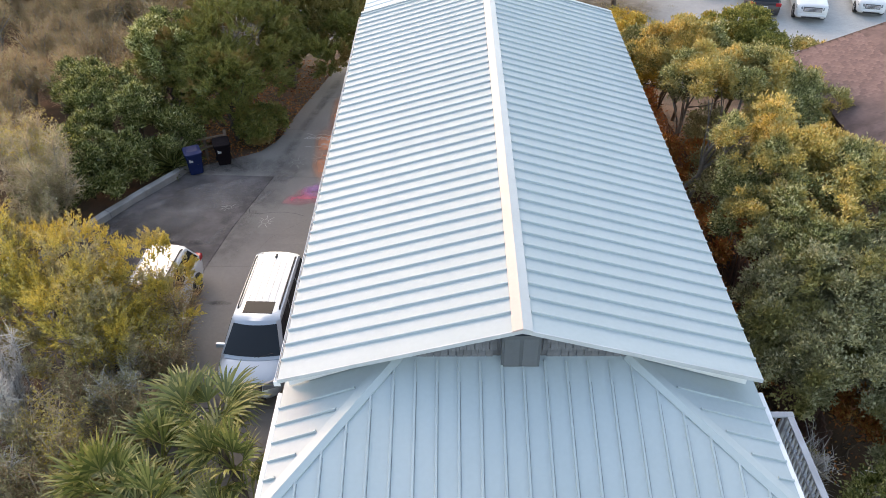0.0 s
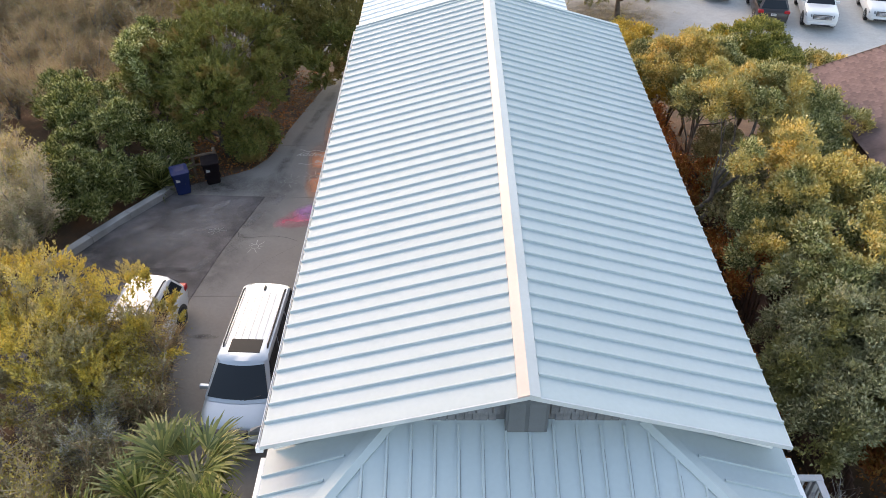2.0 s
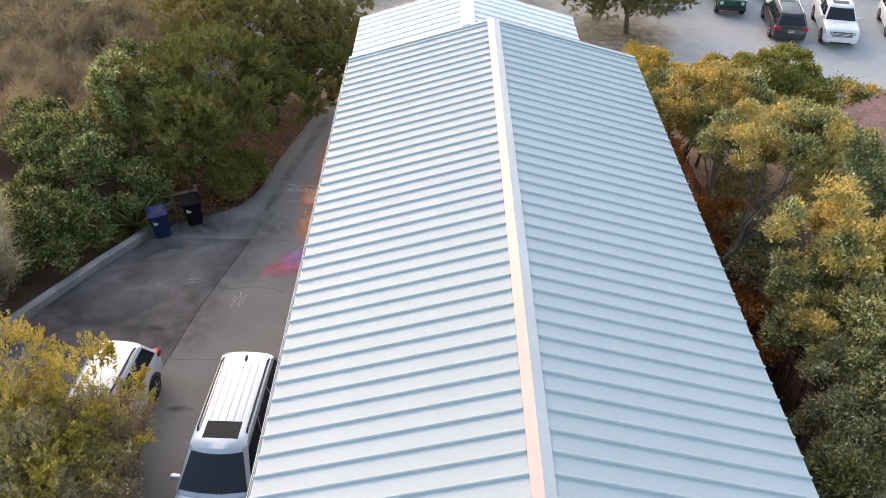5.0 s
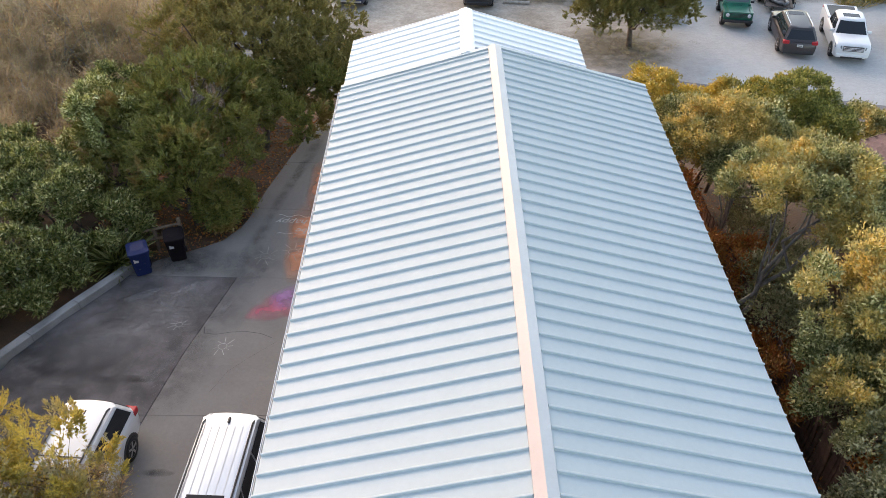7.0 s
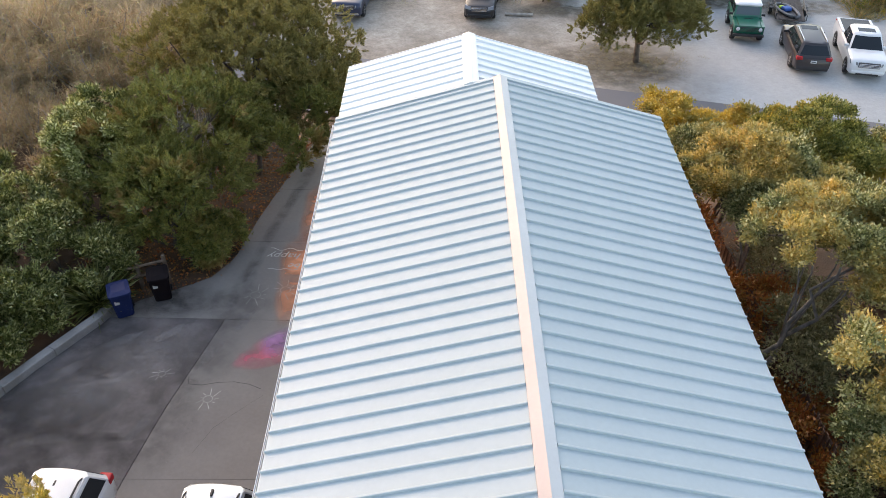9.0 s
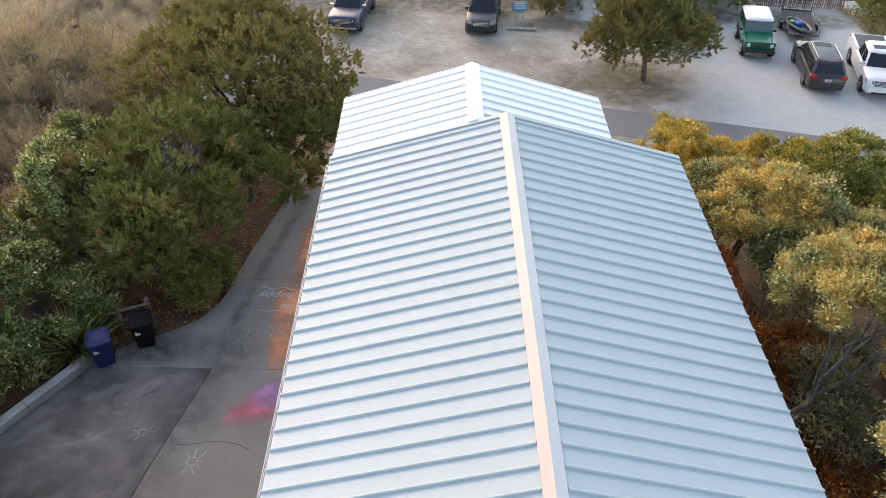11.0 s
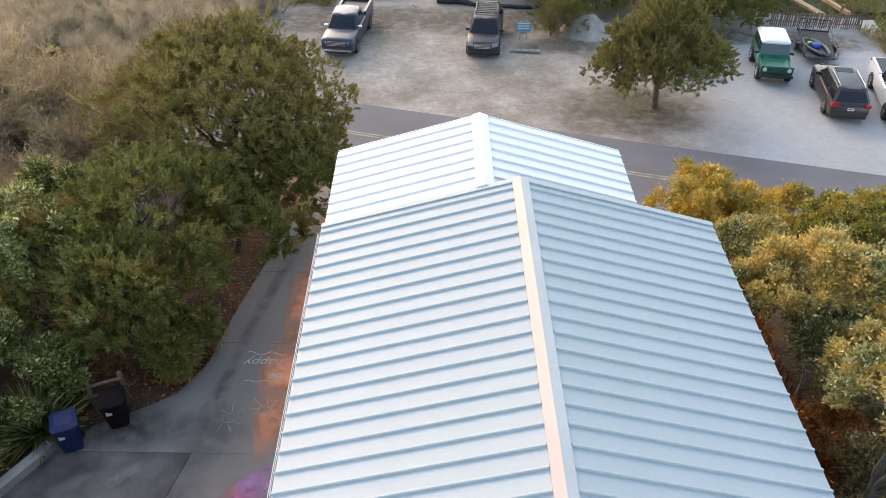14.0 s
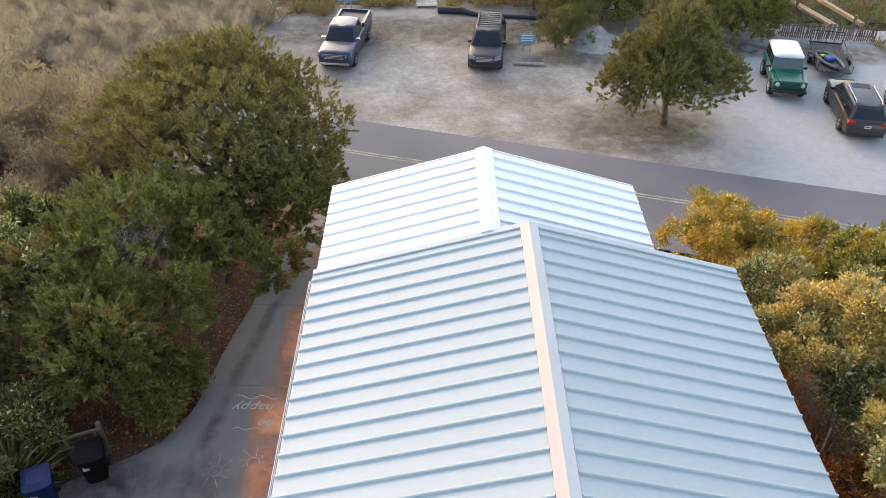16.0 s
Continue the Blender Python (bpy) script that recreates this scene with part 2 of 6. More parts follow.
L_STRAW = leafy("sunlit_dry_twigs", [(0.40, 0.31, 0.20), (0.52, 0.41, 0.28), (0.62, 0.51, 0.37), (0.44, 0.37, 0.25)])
L_TANLEAF = leafy("dry_leaves", [(0.30, 0.25, 0.11), (0.38, 0.33, 0.15), (0.46, 0.39, 0.20), (0.26, 0.26, 0.10)])
L_GREYTWIG = leafy("bare_grey_twigs", [(0.44, 0.41, 0.39), (0.56, 0.53, 0.50), (0.66, 0.63, 0.60)])
L_GRASS = leafy("dune_grass", [(0.432, 0.264, 0.096), (0.504, 0.348, 0.144), (0.288, 0.252, 0.096), (0.192, 0.204, 0.072)])
L_RUST = leafy("rusty_leaves", [(0.312, 0.084, 0.024), (0.432, 0.144, 0.036), (0.504, 0.240, 0.060), (0.192, 0.108, 0.036)])


# the lot turns from brownish sand to pale gravel in a ragged seam
_n, _l = SAND.node_tree.nodes, SAND.node_tree.links
_b = _n["Principled BSDF"]
_src = _b.inputs["Base Color"].links[0].from_socket
_t, _x, _w, _a, _r, _m = _n.new("ShaderNodeTexCoord"), _n.new("ShaderNodeSeparateXYZ"), _n.new("ShaderNodeTexNoise"), _n.new("ShaderNodeMath"), _n.new("ShaderNodeMapRange"), _n.new("ShaderNodeMix")
_m.data_type = "RGBA"
_w.inputs["Scale"].default_value, _w.inputs["Detail"].default_value = 0.35, 8
_a.operation = "MULTIPLY_ADD"
_a.inputs[1].default_value = 9.0
_r.inputs[1].default_value, _r.inputs[2].default_value = 15.0, 19.5
_m.inputs["B"].default_value = (0.385, 0.386, 0.38, 1)
_g, _gv, _gm = _n.new("ShaderNodeTexNoise"), _n.new("ShaderNodeMapRange"), _n.new("ShaderNodeHueSaturation")
_g.inputs["Scale"].default_value, _g.inputs["Detail"].default_value, _g.inputs["Roughness"].default_value = 2.0, 12, 0.8
_gv.inputs[1].default_value, _gv.inputs[2].default_value, _gv.inputs[3].default_value, _gv.inputs[4].default_value = 0.34, 0.66, 0.72, 1.2
_l.new(_t.outputs["Object"], _g.inputs["Vector"])
_l.new(_g.outputs[0], _gv.inputs[0])
_l.new(_gv.outputs[0], _gm.inputs["Value"])
_l.new(_t.outputs["Object"], _x.inputs[0])
_l.new(_t.outputs["Object"], _w.inputs["Vector"])
_l.new(_w.outputs[0], _a.inputs[0])
_l.new(_x.outputs[0], _a.inputs[2])
_l.new(_a.outputs[0], _r.inputs[0])
_l.new(_r.outputs[0], _m.inputs["Factor"])
_l.new(_src, _gm.inputs["Color"])
_l.new(_gm.outputs[0], _m.inputs["A"])
_h, _hv, _hm = _n.new("ShaderNodeTexNoise"), _n.new("ShaderNodeMapRange"), _n.new("ShaderNodeHueSaturation")
_h.inputs["Scale"].default_value, _h.inputs["Detail"].default_value, _h.inputs["Roughness"].default_value = 1.8, 12, 0.85
_hv.inputs[1].default_value, _hv.inputs[2].default_value, _hv.inputs[3].default_value, _hv.inputs[4].default_value = 0.3, 0.7, 0.84, 1.16
_l.new(_t.outputs["Object"], _h.inputs["Vector"])
_l.new(_h.outputs[0], _hv.inputs[0])
_l.new(_hv.outputs[0], _hm.inputs["Value"])
_hm.inputs["Color"].default_value = (0.385, 0.386, 0.38, 1)
_l.new(_hm.outputs[0], _m.inputs["B"])
_l.new(_m.outputs["Result"], _b.inputs["Base Color"])
# darker roof tone, painted shade for the porch seams
SEAM_SHADE = mat("seam_shade", (0.32, 0.36, 0.385), 0.7, var=0.25, scale=2, fine=20)
DIRT = dusty("brown_soil", (0.21, 0.18, 0.13), 0.85, 1.6)
MUD = mat("marsh_mud", (0.13, 0.13, 0.105), 0.8, var=0.3, scale=0.5, fine=5, bump=0.4, tint=(0.07, 0.075, 0.065))
BOATGREY = mat("dark_boat_rubber", (0.15, 0.155, 0.165), 0.5, var=0.15)
HEAP = mat("grey_sand", (0.42, 0.395, 0.365), 0.95, var=0.25, scale=2.0, fine=14, bump=0.8, tint=(0.30, 0.275, 0.245))

# ---- shapes ----
def ground_z(x, y):
    s = y + 0.342 * x
    z = -0.2 - min(max(0.0, s - 10.5), 19.5) * 0.094 - max(0.0, s - 30) * 0.2
    return max(-3.1, z)


def part(name, bm, material, parent=None, label="", smooth=False):
    me = bpy.data.meshes.new(name)
    bm.to_mesh(me)
    bm.free()
    me.materials.append(material)
    if smooth:
        me.shade_smooth()
    ob = new(name, me)
    if parent:
        ob.parent = parent
    return tagged(ob, label)


def raw(name, verts, faces, material, parent=None, smooth=False):
    me = bpy.data.meshes.new(name)
    me.from_pydata(verts, [], faces)
    me.materials.append(material)
    if smooth:
        me.shade_smooth()
    ob = new(name, me)
    if parent:
        ob.parent = parent
    return ob


def again(ob, parent, m=None):
    """Another piece on the same mesh."""
    o = ob.copy()
    scene.collection.objects.link(o)
    o.parent = parent
    if m is not None:
        o.matrix_local = m
    return o


def empty(name, x, y, z, rz=0.0, label="", category="", group="", kind=""):
    ob = new(name)
    ob.matrix_world = pose(x, y, z, 0, 0, rz)
    return tagged(ob, label, category, group, kind)


def box(lo, hi, bevel=0.0, bm=None):
    bm = bm or bmesh.new()
    made = bmesh.ops.create_cube(bm, size=1)["verts"]
    for v in made:
        v.co = Vector([(a + b) / 2 + c * (b - a) for a, b, c in zip(lo, hi, v.co)])
    if bevel:
        edges = {e for v in made for e in v.link_edges}
        bmesh.ops.bevel(bm, geom=list(edges), offset=bevel, segments=2, affect="EDGES", profile=0.5)
    return bm


def rod(points, radii, sides=6, bm=None):
    """A tapered tube along points."""
    bm = bm or bmesh.new()
    rings = []
    pts = [Vector(p) for p in points]
    for i, p in enumerate(pts):
        d = (pts[min(i + 1, len(pts) - 1)] - pts[max(i - 1, 0)]).normalized()
        a = d.orthogonal().normalized()
        b = d.cross(a)
        rings.append([bm.verts.new(p + (a * math.cos(t) + b * math.sin(t)) * radii[i]) for t in [2 * math.pi * k / sides for k in range(sides)]])
    for r, q in zip(rings, rings[1:]):
        for k in range(sides):
            bm.faces.new((r[k], r[(k + 1) % sides], q[(k + 1) % sides], q[k]))
    bm.faces.new(rings[0][::-1])
    bm.faces.new(rings[-1])
    return bm


def loft(rings, bm=None, cap=True):
    bm = bm or bmesh.new()
    made = [[bm.verts.new(p) for p in r] for r in rings]
    n = len(made[0])
    for r, q in zip(made, made[1:]):
        for k in range(n):
            bm.faces.new((r[k], r[(k + 1) % n], q[(k + 1) % n], q[k]))
    if cap:
        bm.faces.new(made[0][::-1])
        bm.faces.new(made[-1])
    bmesh.ops.recalc_face_normals(bm, faces=bm.faces)
    return bm


# ---- ground, road, driveway ----
def sheet(name, xs, ys, lift, material, edge=None, wave=0.0):
    """A sheet that follows the ground; edge(x, y) true keeps a cell."""
    verts = [(x, y, ground_z(x, y) + lift + wave * noise.noise(Vector((x * 0.35, y * 0.35, 0)))) for y in ys for x in xs]
    nx = len(xs)
    faces = []
    for j in range(len(ys) - 1):
        for i in range(nx - 1):
            if edge is None or edge((xs[i] + xs[i + 1]) / 2, (ys[j] + ys[j + 1]) / 2):
                faces.append((j * nx + i, j * nx + i + 1, (j + 1) * nx + i + 1, (j + 1) * nx + i))
    return raw(name, verts, faces, material, None, True)


far_steps = [-2000, -700, -250, -110]
gx = far_steps + [x * 1.5 for x in range(-46, 47)] + [110, 250, 700, 2000]
gy = [-2000, -700, -250, -110] + [y * 1.5 for y in range(-30, 66)] + [140, 300, 800, 2500]
ground = tagged(sheet("ground", gx, gy, -0.12, LITTER, None, 0.10), "dark brown leaf litter over sandy soil", "ground", kind="structure")


def road_y(x):
    return 39.45 - 0.285 * x


def in_lot(x, y):
    w = 1.0 * noise.noise(Vector((x * 0.3, y * 0.3, 3)))
    return y > road_y(x) + 2.8 and y < 61.5 + w + (2 if abs(x + 3) < 3 else 0) - 0.05 * max(0, x - 12) * 6 and x > -13.5 - 0.25 * (y - 50) + w and x < 60


lx = [x * 0.4 for x in range(-60, 152)]
ly = [20 + y * 0.4 for y in range(0, 110)]
lot = tagged(sheet("parking_lot", lx, ly, 0.02, SAND, in_lot, 0.035), "pale sandy parking lot, rutted, with sparse grass", "parking lot", kind="structure")
RD = Vector((1, -0.285, 0)).normalized()
RN = Vector((0.285, 1, 0)).normalized()


def strip(name, a, b, near, far, lift, material, step=2.0):
    """A band along the road from a to b metres, between two distances from its middle."""
    n = max(1, int((b - a) / step))
    verts, faces = [], []
    for i in range(n + 1):
        for d in (near, far):
            p = Vector((0, 39.45, 0)) + RD * (a + (b - a) * i / n) + RN * d
            verts.append((p.x, p.y, -2.98 + lift))
    for i in range(n):
        faces.append((2 * i, 2 * i + 2, 2 * i + 3, 2 * i + 1))
    return raw(name, verts, faces, material)


road = tagged(strip("road", -300, 300, -4.0, 3.15, 0.0, ASPHALT, 5.0), "grey worn two-lane asphalt road", "road", kind="structure")
verge = tagged(strip("road_shoulder", -300, 300, 3.15, 3.5, -0.03, SAND, 5.0), "sandy gravel shoulder beside the asphalt road", "shoulder", kind="structure")
for d in (-0.17, 0.05):
    line = strip("centre_line", -120, 120, d, d + 0.11, 0.005, LINE, 4.0)
    line.parent = road
edge_line = strip("edge_line", -120, 120, -2.95, -2.85, 0.005, LINE, 4.0)
edge_line.parent = road

# driveway slabs
LEFT = [(-8, -11.5), (2.5, -11.8), (5.0, -14.4), (9, -17.0), (14.8, -15.76), (16.5, -14.82), (18.2, -13.87), (19.4, -13.0), (20.09, -11.9), (20.92, -10.7), (22.3, -10.03), (25.4, -9.68), (27.4, -9.35), (30.8, -8.75), (32.6, -8.4), (36, -7.6), (40, -7.0)]


def left_edge(y):
    return float(np.interp(y, [p[0] for p in LEFT], [p[1] for p in LEFT]))


def joint_x(y):
    return max(left_edge(y) + 0.02, float(np.interp(y, [-8, 4.5, 11.48, 18.5, 30], [-11.3, -11.9, -10.83, -9.53, -7.6])))


driveway = empty("driveway", 0, 0, 0, 0, "grey stained concrete driveway slabs with chalk drawings", "driveway", kind="structure")


def slab(y0, y1, x0, x1, material=None):
    nx, ny = 6, 10
    verts, faces = [], []
    for j in range(ny + 1):
        y = y0 + 0.007 + (y1 - y0 - 0.014) * j / ny
        a, b = x0(y) + 0.011, x1(y) - 0.011
        for i in range(nx + 1):
            x = a + (b - a) * i / nx
            verts.append((x, y, ground_z(x, y) + 0.03))
    w = nx + 1
    for j in range(ny):
        for i in range(nx):
            faces.append((j * w + i, j * w + i + 1, (j + 1) * w + i + 1, (j + 1) * w + i))
    rim = [i for i in range(w)] + [j * w + nx for j in range(1, ny + 1)] + [ny * w + i for i in range(nx - 1, -1, -1)] + [j * w for j in range(ny - 1, 0, -1)]
    base = len(verts)
    verts += [(verts[k][0], verts[k][1], verts[k][2] - 0.12) for k in rim]
    for k in range(len(rim)):
        q = (k + 1) % len(rim)
        faces.append((rim[k], base + k, base + q, rim[q]))
    return raw("slab", verts, faces, material or CONCRETE, driveway)


house_x = lambda y: -4.9
rows_y = [-7.5, -2.0, 4.5, 11.48, 18.5]
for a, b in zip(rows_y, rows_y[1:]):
    slab(a, b, left_edge, joint_x, CONCRETE_DARK)
    slab(a, b, joint_x, house_x)
for a, b in zip([18.5, 23.6, 28.0, 32.4], [23.6, 28.0, 32.4, 37.6]):
    slab(a, b, left_edge, house_x)


def smear(name, cx, cy, rx, ry, material, label, turn=0.0, lift=0.036, parent=driveway, category=""):
    """A thin patch of powder lying on the slabs."""
    rings, seg = 5, 28
    verts, faces, rim = [(cx, cy, ground_z(cx, cy) + lift)], [], [1.0]
    for r in range(1, rings + 1):
        for k in range(seg):
            t = 2 * math.pi * k / seg
            f = r / rings * (1 + 0.35 * noise.noise(Vector((math.cos(t) * 1.3 + cx, math.sin(t) * 1.3 + cy, 5))))
            u, v = rx * f * math.cos(t), ry * f * math.sin(t)
            x, y = cx + u * math.cos(turn) - v * math.sin(turn), cy + u * math.sin(turn) + v * math.cos(turn)
            verts.append((x, y, ground_z(x, y) + lift))
            rim.append(1 - (r / rings) ** 2)
    for k in range(seg):
        faces.append((0, 1 + k, 1 + (k + 1) % seg))
    for r in range(rings - 1):
        for k in range(seg):
            a, b = 1 + r * seg + k, 1 + r * seg + (k + 1) % seg
            faces.append((a, a + seg, b + seg, b))
    ob = raw(name, verts, faces, material, parent)
    at = ob.data.attributes.new("rim", "FLOAT", "POINT")
    at.data.foreach_set("value", rim)
    return tagged(ob, label)


smear("pink_chalk", -7.85, 16.6, 0.95, 0.75, PINK, "bright pink chalk powder", 0.5)
smear("violet_chalk", -7.35, 17.35, 1.0, 0.75, VIOLET, "violet chalk powder", 0.7, 0.04)
smear("orange_strip", -7.35, 21.6, 0.85, 3.0, ORANGE_TINT, "orange tint on the concrete")
smear("orange_strip", -7.0, 26.5, 1.0, 3.4, ORANGE_TINT, "orange tint on the concrete")
smear("orange_strip", -6.5, 31.5, 1.1, 3.5, ORANGE_TINT, "orange tint on the concrete")
smear("pale_scuff", -11.6, 16.6, 2.0, 1.5, SCUFF, "pale scuffed concrete", 0.5, 0.038)
smear("pale_scuff", -13.4, 14.4, 2.2, 1.2, SCUFF, "pale scuffed concrete", 0.3, 0.038)
smear("dark_blotch", -12.1, 12.95, 0.95, 0.22, DARK_BLOTCH, "dark oil stain", 0.0, 0.04)
for k, (x, y, rx, ry, turn) in enumerate(((-12.6, 17.3, 0.9, 0.25, 0.6), (-11.2, 17.7, 1.1, 0.3, 0.9), (-12.2, 15.4, 1.0, 0.28, 0.4), (-14.0, 15.6, 0.8, 0.3, 0.9), (-13.6, 12.9, 1.2, 0.25, 0.2), (-10.9, 13.4, 0.7, 0.2, 1.1), (-9.6, 16.6, 0.8, 0.22, 1.2), (-8.9, 18.4, 0.7, 0.3, 1.3))):
    smear("pale_scuff", x, y, rx, ry, SCUFF, "pale scuffed concrete", turn, 0.042)
for k, (x, y, rx, ry) in enumerate(((-8.9, 24.5, 0.28, 3.6), (-8.2, 29.0, 0.3, 3.8), (-9.3, 20.9, 0.4, 1.7), (-14.9, 13.6, 1.3, 1.6), (-14.4, 11.6, 1.7, 1.0))):
    smear("tyre_stain", x, y, rx, ry, DARK_FILM, "dark worn wheel track", -0.13, 0.044)
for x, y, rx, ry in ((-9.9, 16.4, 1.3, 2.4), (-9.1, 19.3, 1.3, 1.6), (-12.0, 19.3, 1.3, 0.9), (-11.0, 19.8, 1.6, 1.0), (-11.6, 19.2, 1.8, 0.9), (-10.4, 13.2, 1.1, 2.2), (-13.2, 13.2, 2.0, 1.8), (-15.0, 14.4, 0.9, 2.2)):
    smear("dark_patch", x, y, rx, ry, DARK_FILM, "soft dark patch on concrete", -0.17, 0.046)
smear("dark_blotch", -9.9, 9.4, 0.5, 0.15, DARK_BLOTCH, "dark oil stain")
smear("dark_blotch", -12.6, 16.4, 1.6, 1.2, DARK_BLOTCH, "dark patch on the concrete")
smear("dark_blotch", -13.4, 14.2, 1.9, 1.3, DARK_BLOTCH, "dark patch on the concrete", 0.4, 0.034)


def ribbon(name, pts, width, material, parent, lift=0.04):
    verts, faces = [], []
    for i, (x, y) in enumerate(pts):
        a, b = pts[max(i - 1, 0)], pts[min(i + 1, len(pts) - 1)]
        d = Vector((b[0] - a[0], b[1] - a[1])).normalized()
        for s in (-0.5, 0.5):
            px, py = x - d.y * width * s, y + d.x * width * s
            verts.append((px, py, ground_z(px, py) + lift))
    for i in range(len(pts) - 1):
        faces.append((2 * i, 2 * i + 1, 2 * i + 3, 2 * i + 2))
    return raw(name, verts, faces, material, parent)


ribbon("crack", [(-10.0, 15.5), (-9.92, 15.16), (-9.5, 15.12), (-9.0, 15.26), (-8.5, 15.3), (-8.0, 15.2), (-7.6, 15.0)], 0.022, BLACK, driveway)
ribbon("crack", [(-9.1, 12.4), (-8.7, 13.3), (-8.2, 13.9), (-7.4, 14.8)], 0.006, BLACK, driveway)
ribbon("crack", [(-12.3, 11.9), (-11.9, 13.4), (-11.6, 14.6)], 0.008, BLACK, driveway)
# chalk drawing of a sun with rays, a flower and a wavy line
for cx, cy, r in ((-8.75, 19.95, 0.2), (-9.15, 14.5, 0.15), (-7.7, 20.3, 0.2), (-10.9, 15.6, 0.12)):
    drawing = ribbon("chalk_ring", [(cx + r * math.cos(t * 0.5236), cy + r * math.sin(t * 0.5236)) for t in range(13)], 0.018, CHALK, driveway)
    for k in range(9):
        t = k * 0.698
        ribbon("chalk_ray", [(cx + 1.3 * r * math.cos(t), cy + 1.3 * r * math.sin(t)), (cx + (2.5 + 0.9 * math.sin(k * 5 + cx)) * r * math.cos(t + 0.15), cy + (2.5 + 0.9 * math.sin(k * 5 + cx)) * r * math.sin(t + 0.15))], 0.018, CHALK, driveway)
ribbon("chalk_line", [(-8.6 + k * 0.12, 21.65 + 0.05 * math.sin(k * 1.4)) for k in range(11)], 0.03, CHALK, driveway)
ribbon("chalk_line", [(-8.75 + k * 0.13, 23.05 + 0.09 * math.sin(k * 1.1 + 1)) for k in range(11)], 0.03, CHALK, driveway)


def writing(text, x, y, size):
    cu = bpy.data.curves.new("chalk_writing", "FONT")
    cu.body, cu.size, cu.shear = text, size, 0.3
    tmp = bpy.data.objects.new("tmp", cu)
    scene.collection.objects.link(tmp)
    bpy.context.view_layer.update()
    me = bpy.data.meshes.new_from_object(tmp)
    bpy.data.objects.remove(tmp)
    for v in me.vertices:
        px, py = x - v.co.x, y - v.co.y
        v.co = (px, py, ground_z(px, py) + 0.041)
    me.materials.append(CHALK)
    ob = new("chalk_writing", me)
    ob.parent = driveway
    return tagged(ob, "white chalk handwriting")


writing("happy", -7.45, 22.75, 0.55)
writing("be", -7.35, 22.05, 0.5)

smear("bare_soil", 8.4, 44.0, 5.2, 3.4, DIRT, "brown soil patch under the tree", 0.0, 0.07, lot)
smear("bare_soil", 22.8, 53.0, 4.2, 2.2, DIRT, "brown damp soil round the trailer", -0.1, 0.068, lot)
smear("bare_soil", 16.5, 54.0, 4.5, 1.8, DIRT, "brown soil along the thicket", 0.0, 0.066, lot)
smear("bare_soil", -7.5, 57.0, 6.5, 3.2, DIRT, "brown soil at the back of the lot", 0.0, 0.064, lot)
smear("bare_soil", 6.0, 52.6, 3.4, 1.6, DIRT, "brown soil round the sign", 0.1, 0.067, lot)
smear("bare_soil", 2.0, 57.0, 6.0, 3.0, DIRT, "brown soil at the back of the lot", 0.0, 0.065, lot)

# low retaining wall along the driveway
wall_low = empty("retaining_wall", 0, 0, 0, 0, "low pale concrete retaining wall beside the driveway", "wall", kind="structure")
WL = [(-17.85, 10.45), (-16.6, 12.75), (-15.5, 14.65), (-14.57, 16.36), (-13.7, 18.1), (-13.25, 19.3)]
for (x0, y0), (x1, y1) in zip(WL, WL[1:]):
    d = Vector((x1 - x0, y1 - y0, 0))
    n = Vector((-d.y, d.x, 0)).normalized() * 0.34
    z = min(ground_z(x0, y0), ground_z(x1, y1))
    e = d.normalized() * 0.006
    q = [(x0 + e.x, y0 + e.y), (x1 - e.x, y1 - e.y), (x1 - e.x + n.x, y1 - e.y + n.y), (x0 + e.x + n.x, y0 + e.y + n.y)]
    bm = loft([[(a, b, ground_z(a, b) - 0.3) for a, b in q], [(a, b, ground_z(a, b) + 0.34) for a, b in q]])
    bmesh.ops.bevel(bm, geom=bm.edges[:], offset=0.02, segments=1, affect="EDGES")
    part("wall_block", bm, KERB, wall_low)

# ---- the house ----
EAVE, RIDGE, HW, LEN = 6.0, 7.5, 5.3, 20.96
PITCH = (RIDGE - EAVE) / HW
house = empty("house", 0, 0, 0, 0, "long two-storey beach house with pale blue-white standing seam metal roof", "house")


def slope_piece(u0, u1, w, profile):
    """A piece of a roof slope in local space: x runs down the slope (plan metres u0..u1), y along the eave; profile: (y, height) pairs."""
    rings = [[(u, y, h) for y, h in profile] for u in (u0, u1)]
    return loft(rings)


